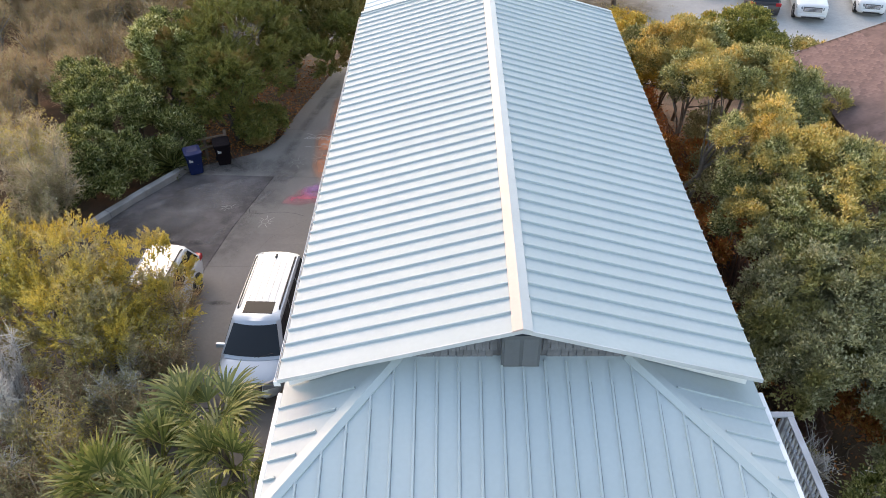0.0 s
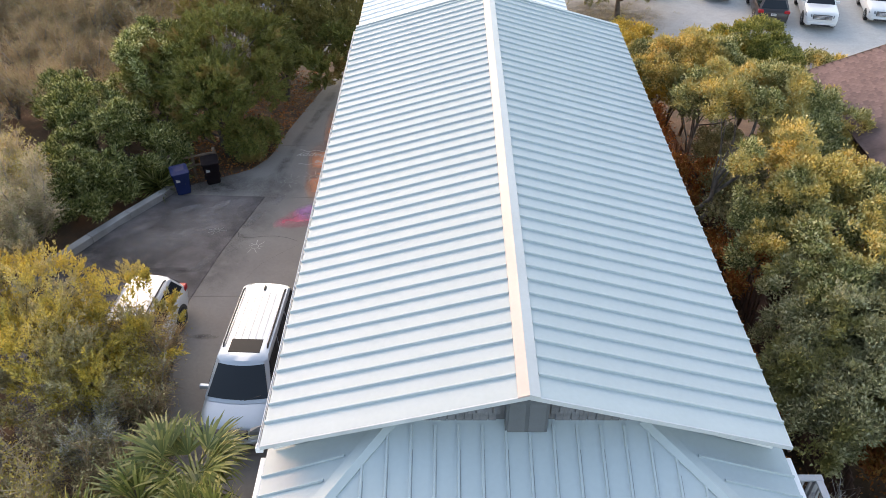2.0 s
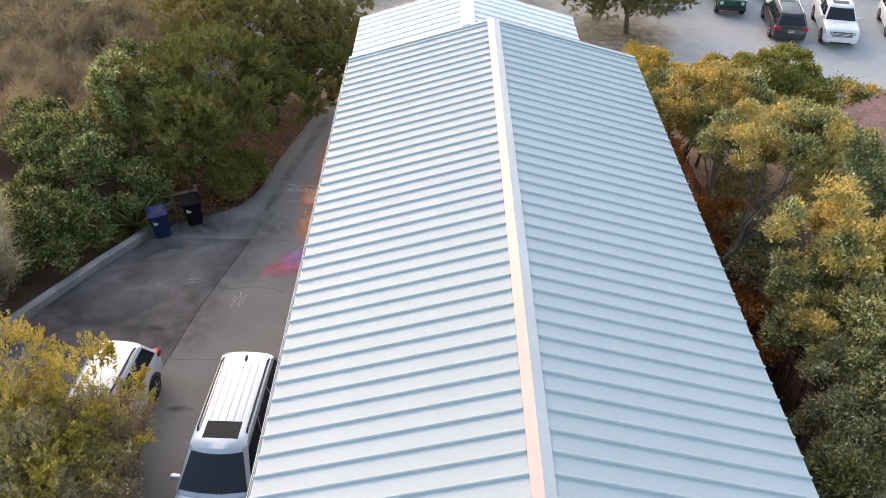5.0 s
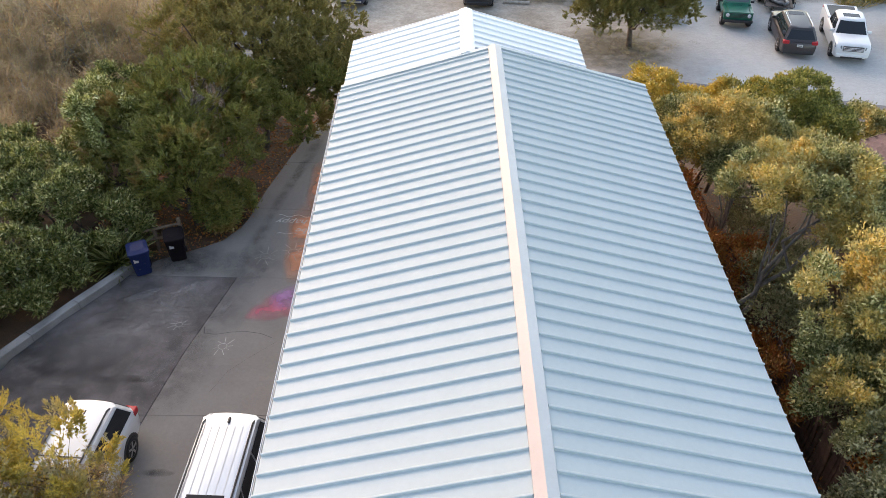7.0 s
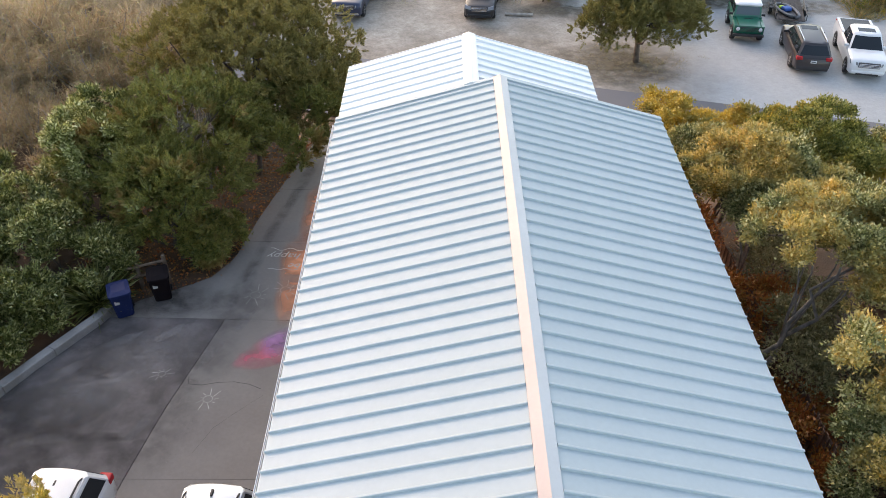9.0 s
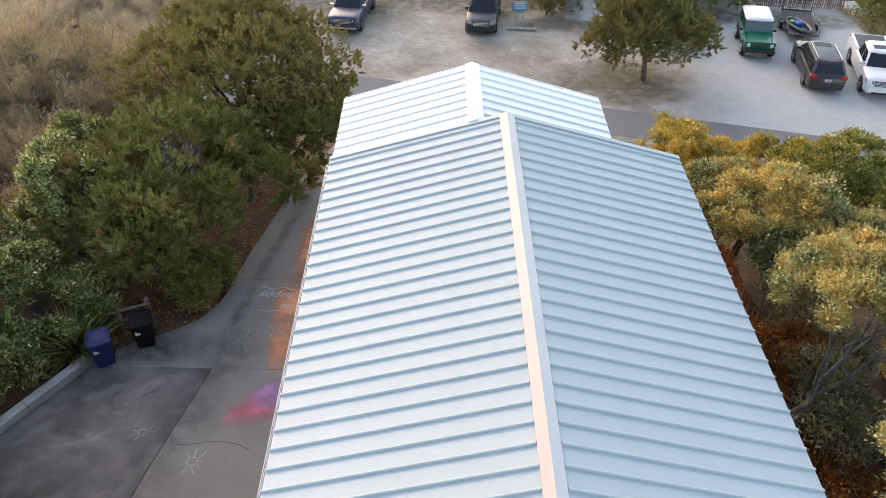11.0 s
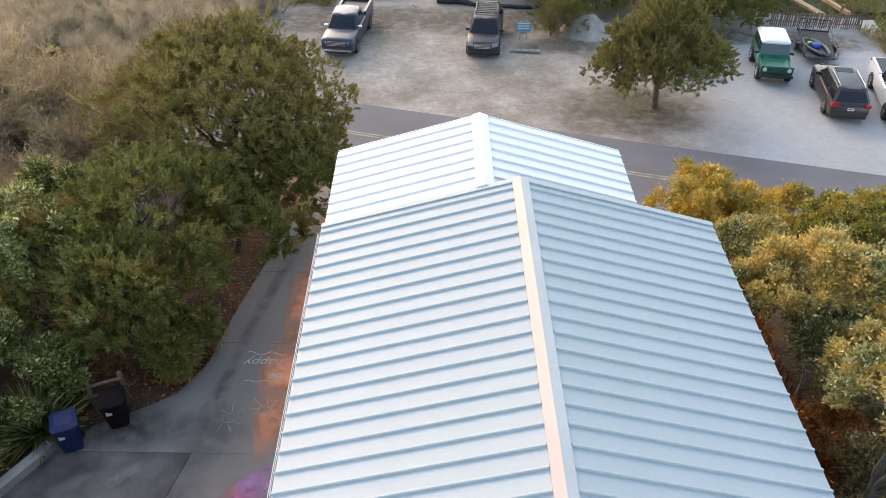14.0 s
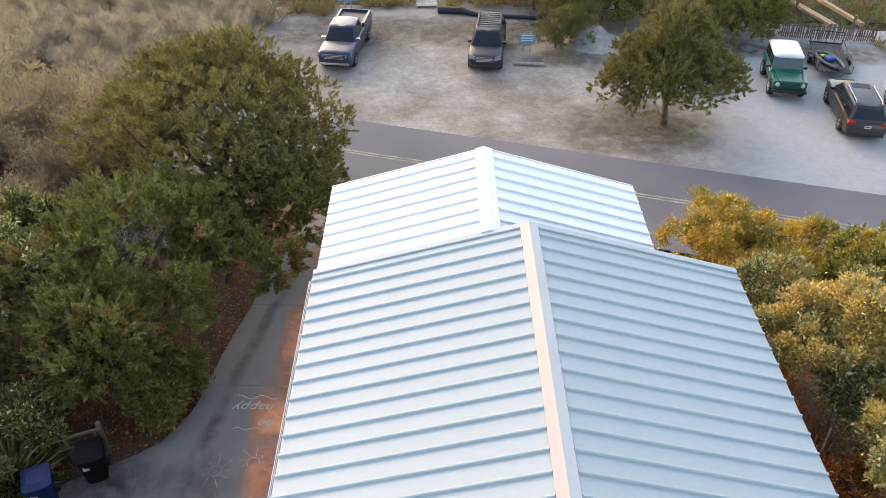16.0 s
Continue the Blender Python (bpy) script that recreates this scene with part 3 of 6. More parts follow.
def metal_slope(parent, side, width, length, y0, eave, ridge, xr, material, first, step=0.487, cap=0.26):
    """One slope of a gable roof, of separate pans and raised seams."""
    ang = math.atan2(ridge - eave, width)
    run = math.hypot(width, ridge - eave)
    ys = [0.0] + [first + step * k for k in range(int((length - first) / step) + 1)]
    if ys[-1] < length - 0.02:
        ys.append(length)
    pan0 = seam0 = None
    for k, (a, b) in enumerate(zip(ys, ys[1:])):
        flip = Matrix.Rotation(0 if side > 0 else math.pi, 4, "Z")
        m = Matrix.Translation((xr, y0 + (a + b) / 2, ridge)) @ flip @ Matrix.Rotation(ang, 4, "Y")
        w = (b - a) / 2
        if pan0 and abs(w - step / 2) < 1e-4:
            again(pan0, parent, m)
        else:
            ob = part("roof_panel", slope_piece(0.0, run, 0, [(-w, -0.035), (w, -0.035), (w, 0.0), (w * 0.93, 0.006), (-w * 0.93, 0.006), (-w, 0.0)]), material, parent)
            ob.matrix_local = m
            if abs(w - step / 2) < 1e-4:
                pan0 = ob
        if k:
            m = Matrix.Translation((xr, y0 + a, ridge)) @ flip @ Matrix.Rotation(ang, 4, "Y")
            if seam0:
                again(seam0, parent, m)
            else:
                seam0 = part("seam", slope_piece(cap - 0.04, run - 0.015, 0, [(-0.034, 0.0), (0.034, 0.0), (0.025, 0.056), (0.013, 0.063), (-0.013, 0.063), (-0.025, 0.056)]), material, parent)
                seam0.matrix_local = m


metal_slope(house, 1, HW, LEN, 0.0, EAVE, RIDGE, 0.0, ROOF, 0.575, 0.4762)
metal_slope(house, -1, HW, LEN, 0.0, EAVE, RIDGE, 0.0, ROOF, 0.575, 0.4762)


def ridge_cap(parent, xr, y0, y1, z, pitch, half, material, other):
    """Folded cap: two flanges that meet in a rounded fold."""
    h = 0.045
    for side, m, say in ((-1, material, "pale folded metal ridge cap flange on the sunlit side"), (1, other, "pale ridge cap flange on the side away from the sun")):
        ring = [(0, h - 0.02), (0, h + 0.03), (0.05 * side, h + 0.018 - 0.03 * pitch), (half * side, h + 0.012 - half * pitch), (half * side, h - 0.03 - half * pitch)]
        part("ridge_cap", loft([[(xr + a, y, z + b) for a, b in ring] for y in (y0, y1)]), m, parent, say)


# warm sunlit tone on the left flange, cool unlit tone on the right
ridge_cap(house, 0, -0.05, LEN + 0.03, RIDGE, PITCH, 0.215, CAP_SUNLIT, CAP_SHADED)
# rake trims, gutter and fascia
for s in (-1, 1):
    for y in (-0.035, LEN + 0.005):
        ring = [(y, -0.09), (y + 0.03, -0.09), (y + 0.03, 0.02), (y, 0.02)]
        part("rake_trim", loft([[(s * x, a, RIDGE - x * PITCH + b) for a, b in ring] for x in (0.0, HW)]), GREY_TRIM, house)
    part("soffit", loft([[(s * x, y, RIDGE - x * PITCH - 0.06 - d) for y, d in ((0.0, 0), (LEN, 0), (LEN, 0.05), (0.0, 0.05))] for x in (0.02, HW - 0.02)]), GREY_TRIM, house)
part("gutter", loft([[(-HW - 0.02 + a, y, EAVE + b) for a, b in ((-0.055, -0.03), (-0.05, -0.13), (-0.01, -0.13), (-0.01, -0.03), (-0.02, -0.03), (-0.02, -0.11), (-0.04, -0.11), (-0.045, -0.03))] for y in (0.02, LEN - 0.3)]), TRIM, house, "white eaves gutter")
part("fascia", box((-HW + 0.0, 0.02, EAVE - 0.22), (-HW + 0.03, LEN - 0.02, EAVE - 0.04)), MAROON, house, "dark red-brown fascia board")
part("fascia", box((HW - 0.03, 0.02, EAVE - 0.22), (HW, LEN - 0.02, EAVE - 0.04)), MAROON, house, "dark red-brown fascia board")
for s in (-1, 1):
    part("rake_flashing", loft([[(s * x, a, RIDGE - x * PITCH + b) for a, b in ((LEN - 0.14, 0.02), (LEN - 0.13, 0.055), (LEN + 0.036, 0.055), (LEN + 0.036, -0.10))] for x in (0.19, HW)]), ROOF, house)
# walls
WX, WY0, WY1 = 4.75, 0.45, 20.6
ring = [(-WX, -1.2), (WX, -1.2), (WX, EAVE + 0.0), (0, RIDGE - 0.14), (-WX, EAVE + 0.0)]
part("wall", loft([[(x, y, z) for x, z in ring] for y in (WY0, WY1)]), SIDING, house, "grey weathered wood shingle wall")
shing = part("shingle", box((-0.075, -0.02, -0.16), (0.075, 0.0, 0.16), 0.006), SIDING, house)
shing.matrix_local = pose(-3.0, WY0 - 0.003, 6.42)
rs = random.Random(5)
for row in range(4):
    for k in range(36):
        x = -2.95 + k * 0.165 + (row % 2) * 0.08
        z = 6.36 + row * 0.26
        if abs(x) > 0.52 and z + 0.2 < RIDGE - abs(x) * PITCH - 0.1:
            again(shing, house, pose(x + rs.uniform(-.01, .01), WY0 - 0.004 - 0.003 * row, z + rs.uniform(-0.03, 0.03)))
# gable louvre
louvre = part("gable_vent", box((-0.40, WY0 - 0.26, 6.10), (0.44, WY0 - 0.03, 7.12), 0.01), VENT, house, "dark grey louvred gable vent")
for s in (-1, 1):
    for k in range(11):
        z = 6.24 + k * 0.073
        cx = 0.02 + s * 0.2
        part("slat", loft([[(cx + e * 0.16, WY0 - 0.295 + a, z + b) for a, b in ((0, 0), (0.008, -0.006), (0.045, 0.05), (0.037, 0.056))] for e in (-1, 1)]), VENT, louvre)

# lower hip roof in front of the gable
TOP_Z, TOP_L, TOP_R = 6.28, -2.66, 2.40
LOW_Z, LOW_L, LOW_R, LOW_Y = 5.25, -5.33, 5.45, -2.95
a, b = Vector((TOP_L, WY0, TOP_Z)), Vector((TOP_R, WY0, TOP_Z))
c, d = Vector((LOW_L, LOW_Y, LOW_Z)), Vector((LOW_R, LOW_Y, LOW_Z))
e, f = Vector((LOW_L, WY0 + 0.2, LOW_Z)), Vector((LOW_R, WY0 + 0.2, LOW_Z))
a2, b2 = Vector((TOP_L, WY0 + 0.2, TOP_Z)), Vector((TOP_R, WY0 + 0.2, TOP_Z))
for pts in ((a, b, d, c), (a2, a, c, e), (b, b2, f, d)):
    bm = bmesh.new()
    top = [bm.verts.new(p) for p in pts]
    low = [bm.verts.new(p - Vector((0, 0, 0.05))) for p in pts]
    bm.faces.new(top)
    bm.faces.new(low[::-1])
    for k in range(4):
        bm.faces.new((top[k], low[k], low[(k + 1) % 4], top[(k + 1) % 4]))
    bmesh.ops.recalc_face_normals(bm, faces=bm.faces)
    part("porch_roof_slope", bm, ROOF, house)


def seam_line(p, q, up):
    d = (q - p).normalized()
    s = d.cross(up).normalized() * 0.03
    ring = [-s, s, s * 0.65 + up * 0.045, -s * 0.65 + up * 0.045]
    return part("seam", loft([[p + r for r in ring], [q + r for r in ring]]), ROOF, house)


fn = (b - a).cross(c - a).normalized()
fn = fn if fn.z > 0 else -fn
for k in range(-11, 12):
    x = 0.09 + k * 0.472
    if LOW_L + 0.2 < x < LOW_R - 0.2:
        if x < TOP_L:
            t = (x - TOP_L) / (LOW_L - TOP_L)
        elif x > TOP_R:
            t = (x - TOP_R) / (LOW_R - TOP_R)
        else:
            t = 0
        y, z = WY0 + (LOW_Y - WY0) * t, TOP_Z + (LOW_Z - TOP_Z) * t
        seam_line(Vector((x, y - 0.12, z - 0.04)), Vector((x, LOW_Y, LOW_Z)), fn)
        # thin dark strip stands in for the shaded right side of each seam
        for o in (0.03,):
            g0, g1 = Vector((x + o, y - 0.14, z - 0.048)), Vector((x + o, LOW_Y + 0.01, LOW_Z))
            part("seam_shade_line", loft([[v, v + Vector((0.014, 0, 0)), v + Vector((0.014, 0, 0)) + fn * 0.005, v + fn * 0.005] for v in (g0, g1)]), SEAM_SHADE, house)
for s, tx, lx_ in ((-1, TOP_L, LOW_L), (1, TOP_R, LOW_R)):
    sn = Vector((-(LOW_Z - TOP_Z) * s, 0, abs(lx_ - tx))).normalized()
    for k in range(7):
        y = -0.19 - k * 0.477
        t = (WY0 - y) / (WY0 - LOW_Y)
        if t < 0.83:
            seam_line(Vector((tx + (lx_ - tx) * t + s * 0.42, y, TOP_Z + (LOW_Z - TOP_Z) * (t + 0.142))), Vector((lx_, y, LOW_Z)), sn)
    p, q = Vector((tx, WY0 - 0.02, TOP_Z + 0.03)), Vector((lx_, LOW_Y, LOW_Z + 0.03))
    side = (q - p).normalized().cross(Vector((0, 0, 1))).normalized() * -s
    out, inn = side * 0.25 + Vector((0, 0, -0.085)), side * -0.14 + Vector((0, 0, -0.045))
    part("hip_cap", loft([[v + inn, v + inn + Vector((0, 0, 0.022)), v + Vector((0, 0, 0.045)), v + out + Vector((0, 0, 0.03)), v + out] for v in (p, q)]), ROOF, house)
    part("wall_flashing", loft([[(x, WY0 - 0.03 + o, z) for z, o in ((LOW_Z + 0.03 + (TOP_Z - LOW_Z) * ((lx_ - x) / (lx_ - tx)), 0), (RIDGE - abs(x) * PITCH - 0.12, 0), (RIDGE - abs(x) * PITCH - 0.12, 0.02), (LOW_Z + 0.03 + (TOP_Z - LOW_Z) * ((lx_ - x) / (lx_ - tx)), 0.02))] for x in (tx - s * 0.02, s * 5.18)]), TRIM, house, "pale grey wall panel under the eave")
part("porch_gutter", box((LOW_R, LOW_Y, LOW_Z - 0.13), (LOW_R + 0.11, 0.3, LOW_Z - 0.01), 0.015), TRIM, house)
part("porch_gutter", box((LOW_L - 0.11, LOW_Y, LOW_Z - 0.13), (LOW_L, 0.3, LOW_Z - 0.01), 0.015), TRIM, house)
part("gutter_end", box((-HW - 0.10, -0.02, EAVE - 0.2), (-HW + 0.05, 0.12, EAVE - 0.06), 0.01), TRIM, house)
part("porch_wall", box((-4.9, LOW_Y + 0.4, -1.0), (4.9, WY0, LOW_Z - 0.05)), SIDING, house)

# lower wing at the far end
F_E, F_R, F_Y, F_L, F_RT, F_X = 6.0, 7.28, 24.75, -5.22, 3.45, -0.89
metal_slope(house, 1, F_RT - F_X, F_Y - LEN - 0.05, LEN + 0.05, F_E, F_R, F_X, ROOF_NEW, 0.45, 0.487, 0.3)
metal_slope(house, -1, F_X - F_L, F_Y - LEN - 0.05, LEN + 0.05, F_E, F_R, F_X, ROOF_NEW, 0.45, 0.487, 0.3)
ridge_cap(house, F_X, LEN - 0.02, F_Y + 0.03, F_R, 0.3, 0.24, ROOF_NEW, ROOF_NEW)
for s, w in ((-1, F_X - F_L), (1, F_RT - F_X)):
    ring = [(F_Y + 0.002, -0.16), (F_Y + 0.03, -0.16), (F_Y + 0.03, 0.03), (F_Y + 0.002, 0.03)]
    part("rake_trim", loft([[(F_X + s * x, p, F_R - x * (F_R - F_E) / w + q) for p, q in ring] for x in (0.0, w)]), TRIM, house)
ring = [(F_L + 0.4, -3.0), (F_RT - 0.4, -3.0), (F_RT - 0.4, F_E), (F_X, F_R - 0.14), (F_L + 0.4, F_E)]
part("wall", loft([[(x, y, z) for x, z in ring] for y in (WY1 + 0.01, F_Y - 0.4)]), SIDING, house)

# side deck with a white lattice railing
deck = empty("side_deck", 0, 0, 0, 0, "white-railed timber side deck on posts against the house", "deck")
part("deck_floor", box((4.76, -4.0, 2.86), (6.7, 0.75, 3.0)), GREYWOOD, deck)
for x, y in ((6.6, 0.68), (6.6, -1.6), (6.6, -3.9)):
    part("post", box((x - 0.06, y - 0.06, ground_z(x, y) - 0.2), (x + 0.06, y + 0.06, 4.0), 0.008), DECK_WHITE_SHADED, deck)
part("top_rail", box((5.3, 0.60, 4.0), (6.7, 0.76, 4.05), 0.008), DECK_WHITE_SHADED, deck)
part("top_rail", box((6.52, -4.0, 4.0), (6.68, 0.60, 4.05), 0.008), DECK_WHITE_SHADED, deck)
part("bottom_rail", box((6.56, -4.0, 3.1), (6.64, 0.60, 3.16)), DECK_WHITE_SHADED, deck)
part("mid_rail", box((6.56, -4.0, 3.55), (6.64, 0.60, 3.60)), DECK_WHITE_SHADED, deck)
bal = part("baluster", box((-0.025, -0.03, 3.05), (0.025, 0.03, 4.0)), DECK_WHITE_SHADED, deck)
bal.matrix_local = pose(6.6, 0.5, 0)
for k in range(1, 26):
    again(bal, deck, pose(6.6, 0.5 - k * 0.17, 0))
for k in range(7):
    again(bal, deck, pose(5.45 + k * 0.17, 0.68, 0))


# ---- vehicles ----
def ring4(y0, y1, w0, w1, z, cut=0.12, bow=0.1):
    """A rectangle with cut corners and bowed ends: front at y0 with half-width w0, rear at y1 with half-width w1."""
    us = (-1, -0.6, -0.2, 0.2, 0.6, 1)
    front = [((w0 - cut) * u, y0 - bow * (1 - u * u), z) for u in us]
    back = [(-(w1 - cut) * u, y1 + bow * 0.5 * (1 - u * u), z) for u in us]
    return front + [(w0, y0 + cut, z), (w1, y1 - cut, z)] + back + [(-w1, y1 - cut, z), (-w0, y0 + cut, z)]


def bowed_pane(name, low, high, parent, w0, w1, bow):
    """Glass that follows a bowed end of the cabin: low and high are (y, z), bow its bulge along y."""
    us = [k / 5 - 1 for k in range(11)]
    n = Vector((0, -(high[1] - low[1]), high[0] - low[0])).normalized()
    n = n if n.z > 0 else -n
    rows = [[Vector((w * u, y - bow * (1 - u * u), z)) for u in us] for (y, z), w in ((low, w0), (high, w1))]
    bm = bmesh.new()
    outer = [[bm.verts.new(p + n * 0.012) for p in r] for r in rows]
    inner = [[bm.verts.new(p - n * 0.03) for p in r] for r in rows]
    for k in range(10):
        bm.faces.new((outer[0][k], outer[0][k + 1], outer[1][k + 1], outer[1][k]))
        bm.faces.new((outer[0][k], inner[0][k], inner[0][k + 1], outer[0][k + 1]))
        bm.faces.new((outer[1][k], outer[1][k + 1], inner[1][k + 1], inner[1][k]))
    for k in (0, 10):
        bm.faces.new((outer[0][k], outer[1][k], inner[1][k], inner[0][k]))
    bmesh.ops.recalc_face_normals(bm, faces=bm.faces)
    return part(name, bm, GLASS, parent)


def pane(name, q, parent, material=None, inset=(0.04, 0.04, 0.06, 0.06), off=0.012):
    """A thin panel lying just proud of the quad q (bottom left, bottom right, top right, top left)."""
    q = [Vector(p) for p in q]
    n = (q[1] - q[0]).cross(q[3] - q[0]).normalized()

    def at(u, v):
        return q[0].lerp(q[1], u).lerp(q[3].lerp(q[2], u), v)
    l, r, b, t = inset
    c = [at(l, b), at(1 - r, b), at(1 - r, 1 - t), at(l, 1 - t)]
    bm = loft([[p - n * 0.02 for p in c], [p + n * off for p in c]])
    return part(name, bm, material or GLASS, parent)


def wheel(parent, x, y, r, width, rim=None):
    s = 1 if x > 0 else -1
    bm = bmesh.new()
    ring = []
    for dx, rr in ((0, r * 0.62), (0, r * 0.93), (0.03, r), (width - 0.03, r), (width, r * 0.93), (width, r * 0.62)):
        ring.append([(x - s * dx, y + rr * math.cos(t), r + rr * math.sin(t)) for t in [2 * math.pi * k / 20 for k in range(20)]])
    tyre = part("wheel", loft(ring, bm), RUBBER, parent, "black tyre", True)
    bm = bmesh.new()
    loft([[(x + s * dx, y + rr * math.cos(t), r + rr * math.sin(t)) for t in [2 * math.pi * k / 20 for k in range(20)]] for dx, rr in ((-0.04, r * 0.62), (0.004, r * 0.62), (-0.03, r * 0.54), (-0.025, 0.05))], bm)
    hub = part("rim", bm, rim or ALLOY, tyre, "alloy rim", True)
    for k in range(5):
        a = 2 * math.pi * k / 5
        cy, cz = math.cos(a), math.sin(a)
        part("spoke", loft([[(x + s * dx, y + cy * rr - cz * e, r + cz * rr + cy * e) for dx, e in ((-0.02, -0.03), (0.008, -0.03), (0.008, 0.03), (-0.02, 0.03))] for rr in (0.03, r * 0.58)]), rim or ALLOY, tyre)
    return tyre


def vehicle(name, x, y, z, rz, label, category, paint, L, W, H, prof, cab, wheels, r=0.36, group="", roof=None, panes=2, front_bright=True, rails=None, hood_scoop=False, sunroof=False, bed=None, rim=None, plate=False, grille=CHROME, mirror=True, lampz=0.78):
    """prof: (y share, top z, half-width share, bottom z) from the nose back. cab: belt z, base y0, y1, roof y0, y1 (shares), base and roof half-width shares."""
    car = empty(name, x, y, z, rz, label, category, group)
    car.scale = (1.066, 1.066, 1.066)
    hw = W / 2
    rings = []
    keys = np.array(prof)
    steps = sorted({round(a + (b - a) * f, 4) for a, b in zip(keys[:-1, 0], keys[1:, 0]) for f in (0, 0.34, 0.67, 1)})
    share = lambda v, c: float(np.mean([np.interp(v + d, keys[:, 0], keys[:, c]) for d in (-0.008, -0.004, 0, 0.004, 0.008)]))
    for s, top, ws, bot in [(v, share(v, 1), share(v, 2), share(v, 3)) for v in steps]:
        yy, w = -L / 2 + s * L, hw * ws
        mid = bot + (top - bot) * 0.55
        rings.append([(-w * 0.86, yy, bot), (w * 0.86, yy, bot), (w * 0.98, yy, bot + 0.08), (w, yy, mid), (w * 0.985, yy, top - 0.13), (w * 0.95, yy, top - 0.06), (w * 0.87, yy, top - 0.018), (w * 0.6, yy, top + 0.012), (0, yy, top + 0.025), (-w * 0.6, yy, top + 0.012), (-w * 0.87, yy, top - 0.018), (-w * 0.95, yy, top - 0.06), (-w * 0.985, yy, top - 0.13), (-w, yy, mid), (-w * 0.98, yy, bot + 0.08)])
    body = part("body", loft(rings), paint, car, "", True)
    body.data.set_sharp_from_angle(angle=radians(50))
    belt, a0, a1, b0, b1, wb, wt = cab
    ya0, ya1, yb0, yb1 = [-L / 2 + s * L for s in (a0, a1, b0, b1)]
    wb, wt = hw * wb, hw * wt
    zt = H - 0.07
    bm = loft([ring4(ya0, ya1, wb, wb, belt - 0.06), ring4(yb0, yb1, wt, wt * 0.98, zt)])
    cabin = part("cabin", bm, paint, car)
    bm = loft([ring4(yb0 - 0.02, yb1 + 0.02, wt + 0.01, wt, zt - 0.01), ring4(yb0 + 0.03, yb1 - 0.03, wt - 0.03, wt - 0.04, H - 0.025, 0.16), ring4(yb0 + 0.22, yb1 - 0.2, wt - 0.22, wt - 0.22, H, 0.16)])
    part("roof", bm, roof or paint, car, "", True).data.set_sharp_from_angle(angle=radians(35))
    c = 0.12
    f0, f1 = 0.1, 0.93
    dz = zt - belt + 0.06
    bowed_pane("windshield", (ya0 + (yb0 - ya0) * f0, belt - 0.06 + dz * f0), (ya0 + (yb0 - ya0) * f1, belt - 0.06 + dz * f1), car, (wb - c) * 1.04, (wt - c) * 1.06, 0.1)
    bowed_pane("rear_window", (ya1 + (yb1 - ya1) * 0.2, belt - 0.06 + dz * 0.2), (ya1 + (yb1 - ya1) * 0.88, belt - 0.06 + dz * 0.88), car, (wb - c) * 0.96, (wt - c) * 1.0, -0.05)
    for s in (-1, 1):
        lo0, lo1 = Vector((s * wb, ya0 + c, belt - 0.06)), Vector((s * wb, ya1 - c, belt - 0.06))
        hi0, hi1 = Vector((s * wt, yb0 + c, zt)), Vector((s * wt * 0.98, yb1 - c, zt))
        for k in range(panes):
            u, v = k / panes, (k + 1) / panes
            q = [lo0.lerp(lo1, u), lo0.lerp(lo1, v), hi0.lerp(hi1, v), hi0.lerp(hi1, u)]
            if s < 0:
                q = [q[1], q[0], q[3], q[2]]
            pane("side_window", q, car, inset=(0.04, 0.04, 0.16, 0.1))
    for yy in wheels:
        for s in (-1, 1):
            part("wheel_arch", loft([[(s * (hw + dx), -L / 2 + yy * L + (r + e) * math.cos(t), r + (r + e) * math.sin(t)) for t in [math.pi * (k / 12) for k in range(13)]] + [(s * (hw + dx), -L / 2 + yy * L + (r * 0.5) * math.cos(t), r) for t in (math.pi, 0)] for dx, e in ((-0.25, 0.06), (0.004, 0.07))]), BLACK, car, "dark wheel arch")
            wheel(car, s * (hw + 0.015), -L / 2 + yy * L, r, 0.23, rim)
    yf, yr = -L / 2, L / 2
    wf = hw * share(0.045, 2)
    wn_ = hw * share(0.012, 2)
    for s in (-1, 1):
        part("headlight", loft([[(s * (wn_ * 0.66), yf + 0.05 + o, lampz - 0.07), (s * (wf * 1.005), yf + 0.22 + o, lampz - 0.05), (s * (wf * 1.01), yf + 0.40 + o, lampz + 0.12), (s * (wn_ * 0.7), yf + 0.12 + o, lampz + 0.08)] for o in (-0.075, 0.05)]), LAMP, car, "clear headlight")
        part("tail_light", box((min(s * hw * 0.62, s * hw * 0.97), yr - 0.24, lampz + 0.06), (max(s * hw * 0.62, s * hw * 0.97), yr + 0.02, lampz + 0.26), 0.04), REDLAMP, car, "red tail light")
        if mirror:
            xx = s * (hw + 0.05)
            part("mirror", box((xx - (0.2 if s > 0 else 0.1), ya0 + 0.34, belt - 0.02), (xx + (0.1 if s > 0 else 0.2), ya0 + 0.46, belt + 0.13), 0.03), paint if front_bright else CHROME, car)
    gr = part("grille", box((-wn_ * 0.62, yf - 0.05, lampz - 0.18), (wn_ * 0.62, yf + 0.1, lampz + 0.09), 0.03), BLACK if grille != P_GREEN else grille, car, "horizontal-bar grille")
    for k in range(3):
        part("grille_bar", box((-wn_ * 0.6, yf - 0.065, lampz - 0.13 + k * 0.075), (wn_ * 0.6, yf - 0.048, lampz - 0.095 + k * 0.075), 0.005), grille, gr)
    part("front_bumper", box((-wn_ * 0.94, yf - 0.06, prof[0][3] + 0.04), (wn_ * 0.94, yf + 0.2, prof[0][3] + 0.2), 0.06), CHROME if not front_bright else paint, car)
    part("lower_grille", box((-wf * 0.6, yf - 0.02, prof[0][3] - 0.06), (wf * 0.6, yf + 0.2, prof[0][3] + 0.05), 0.02), BLACK, car)
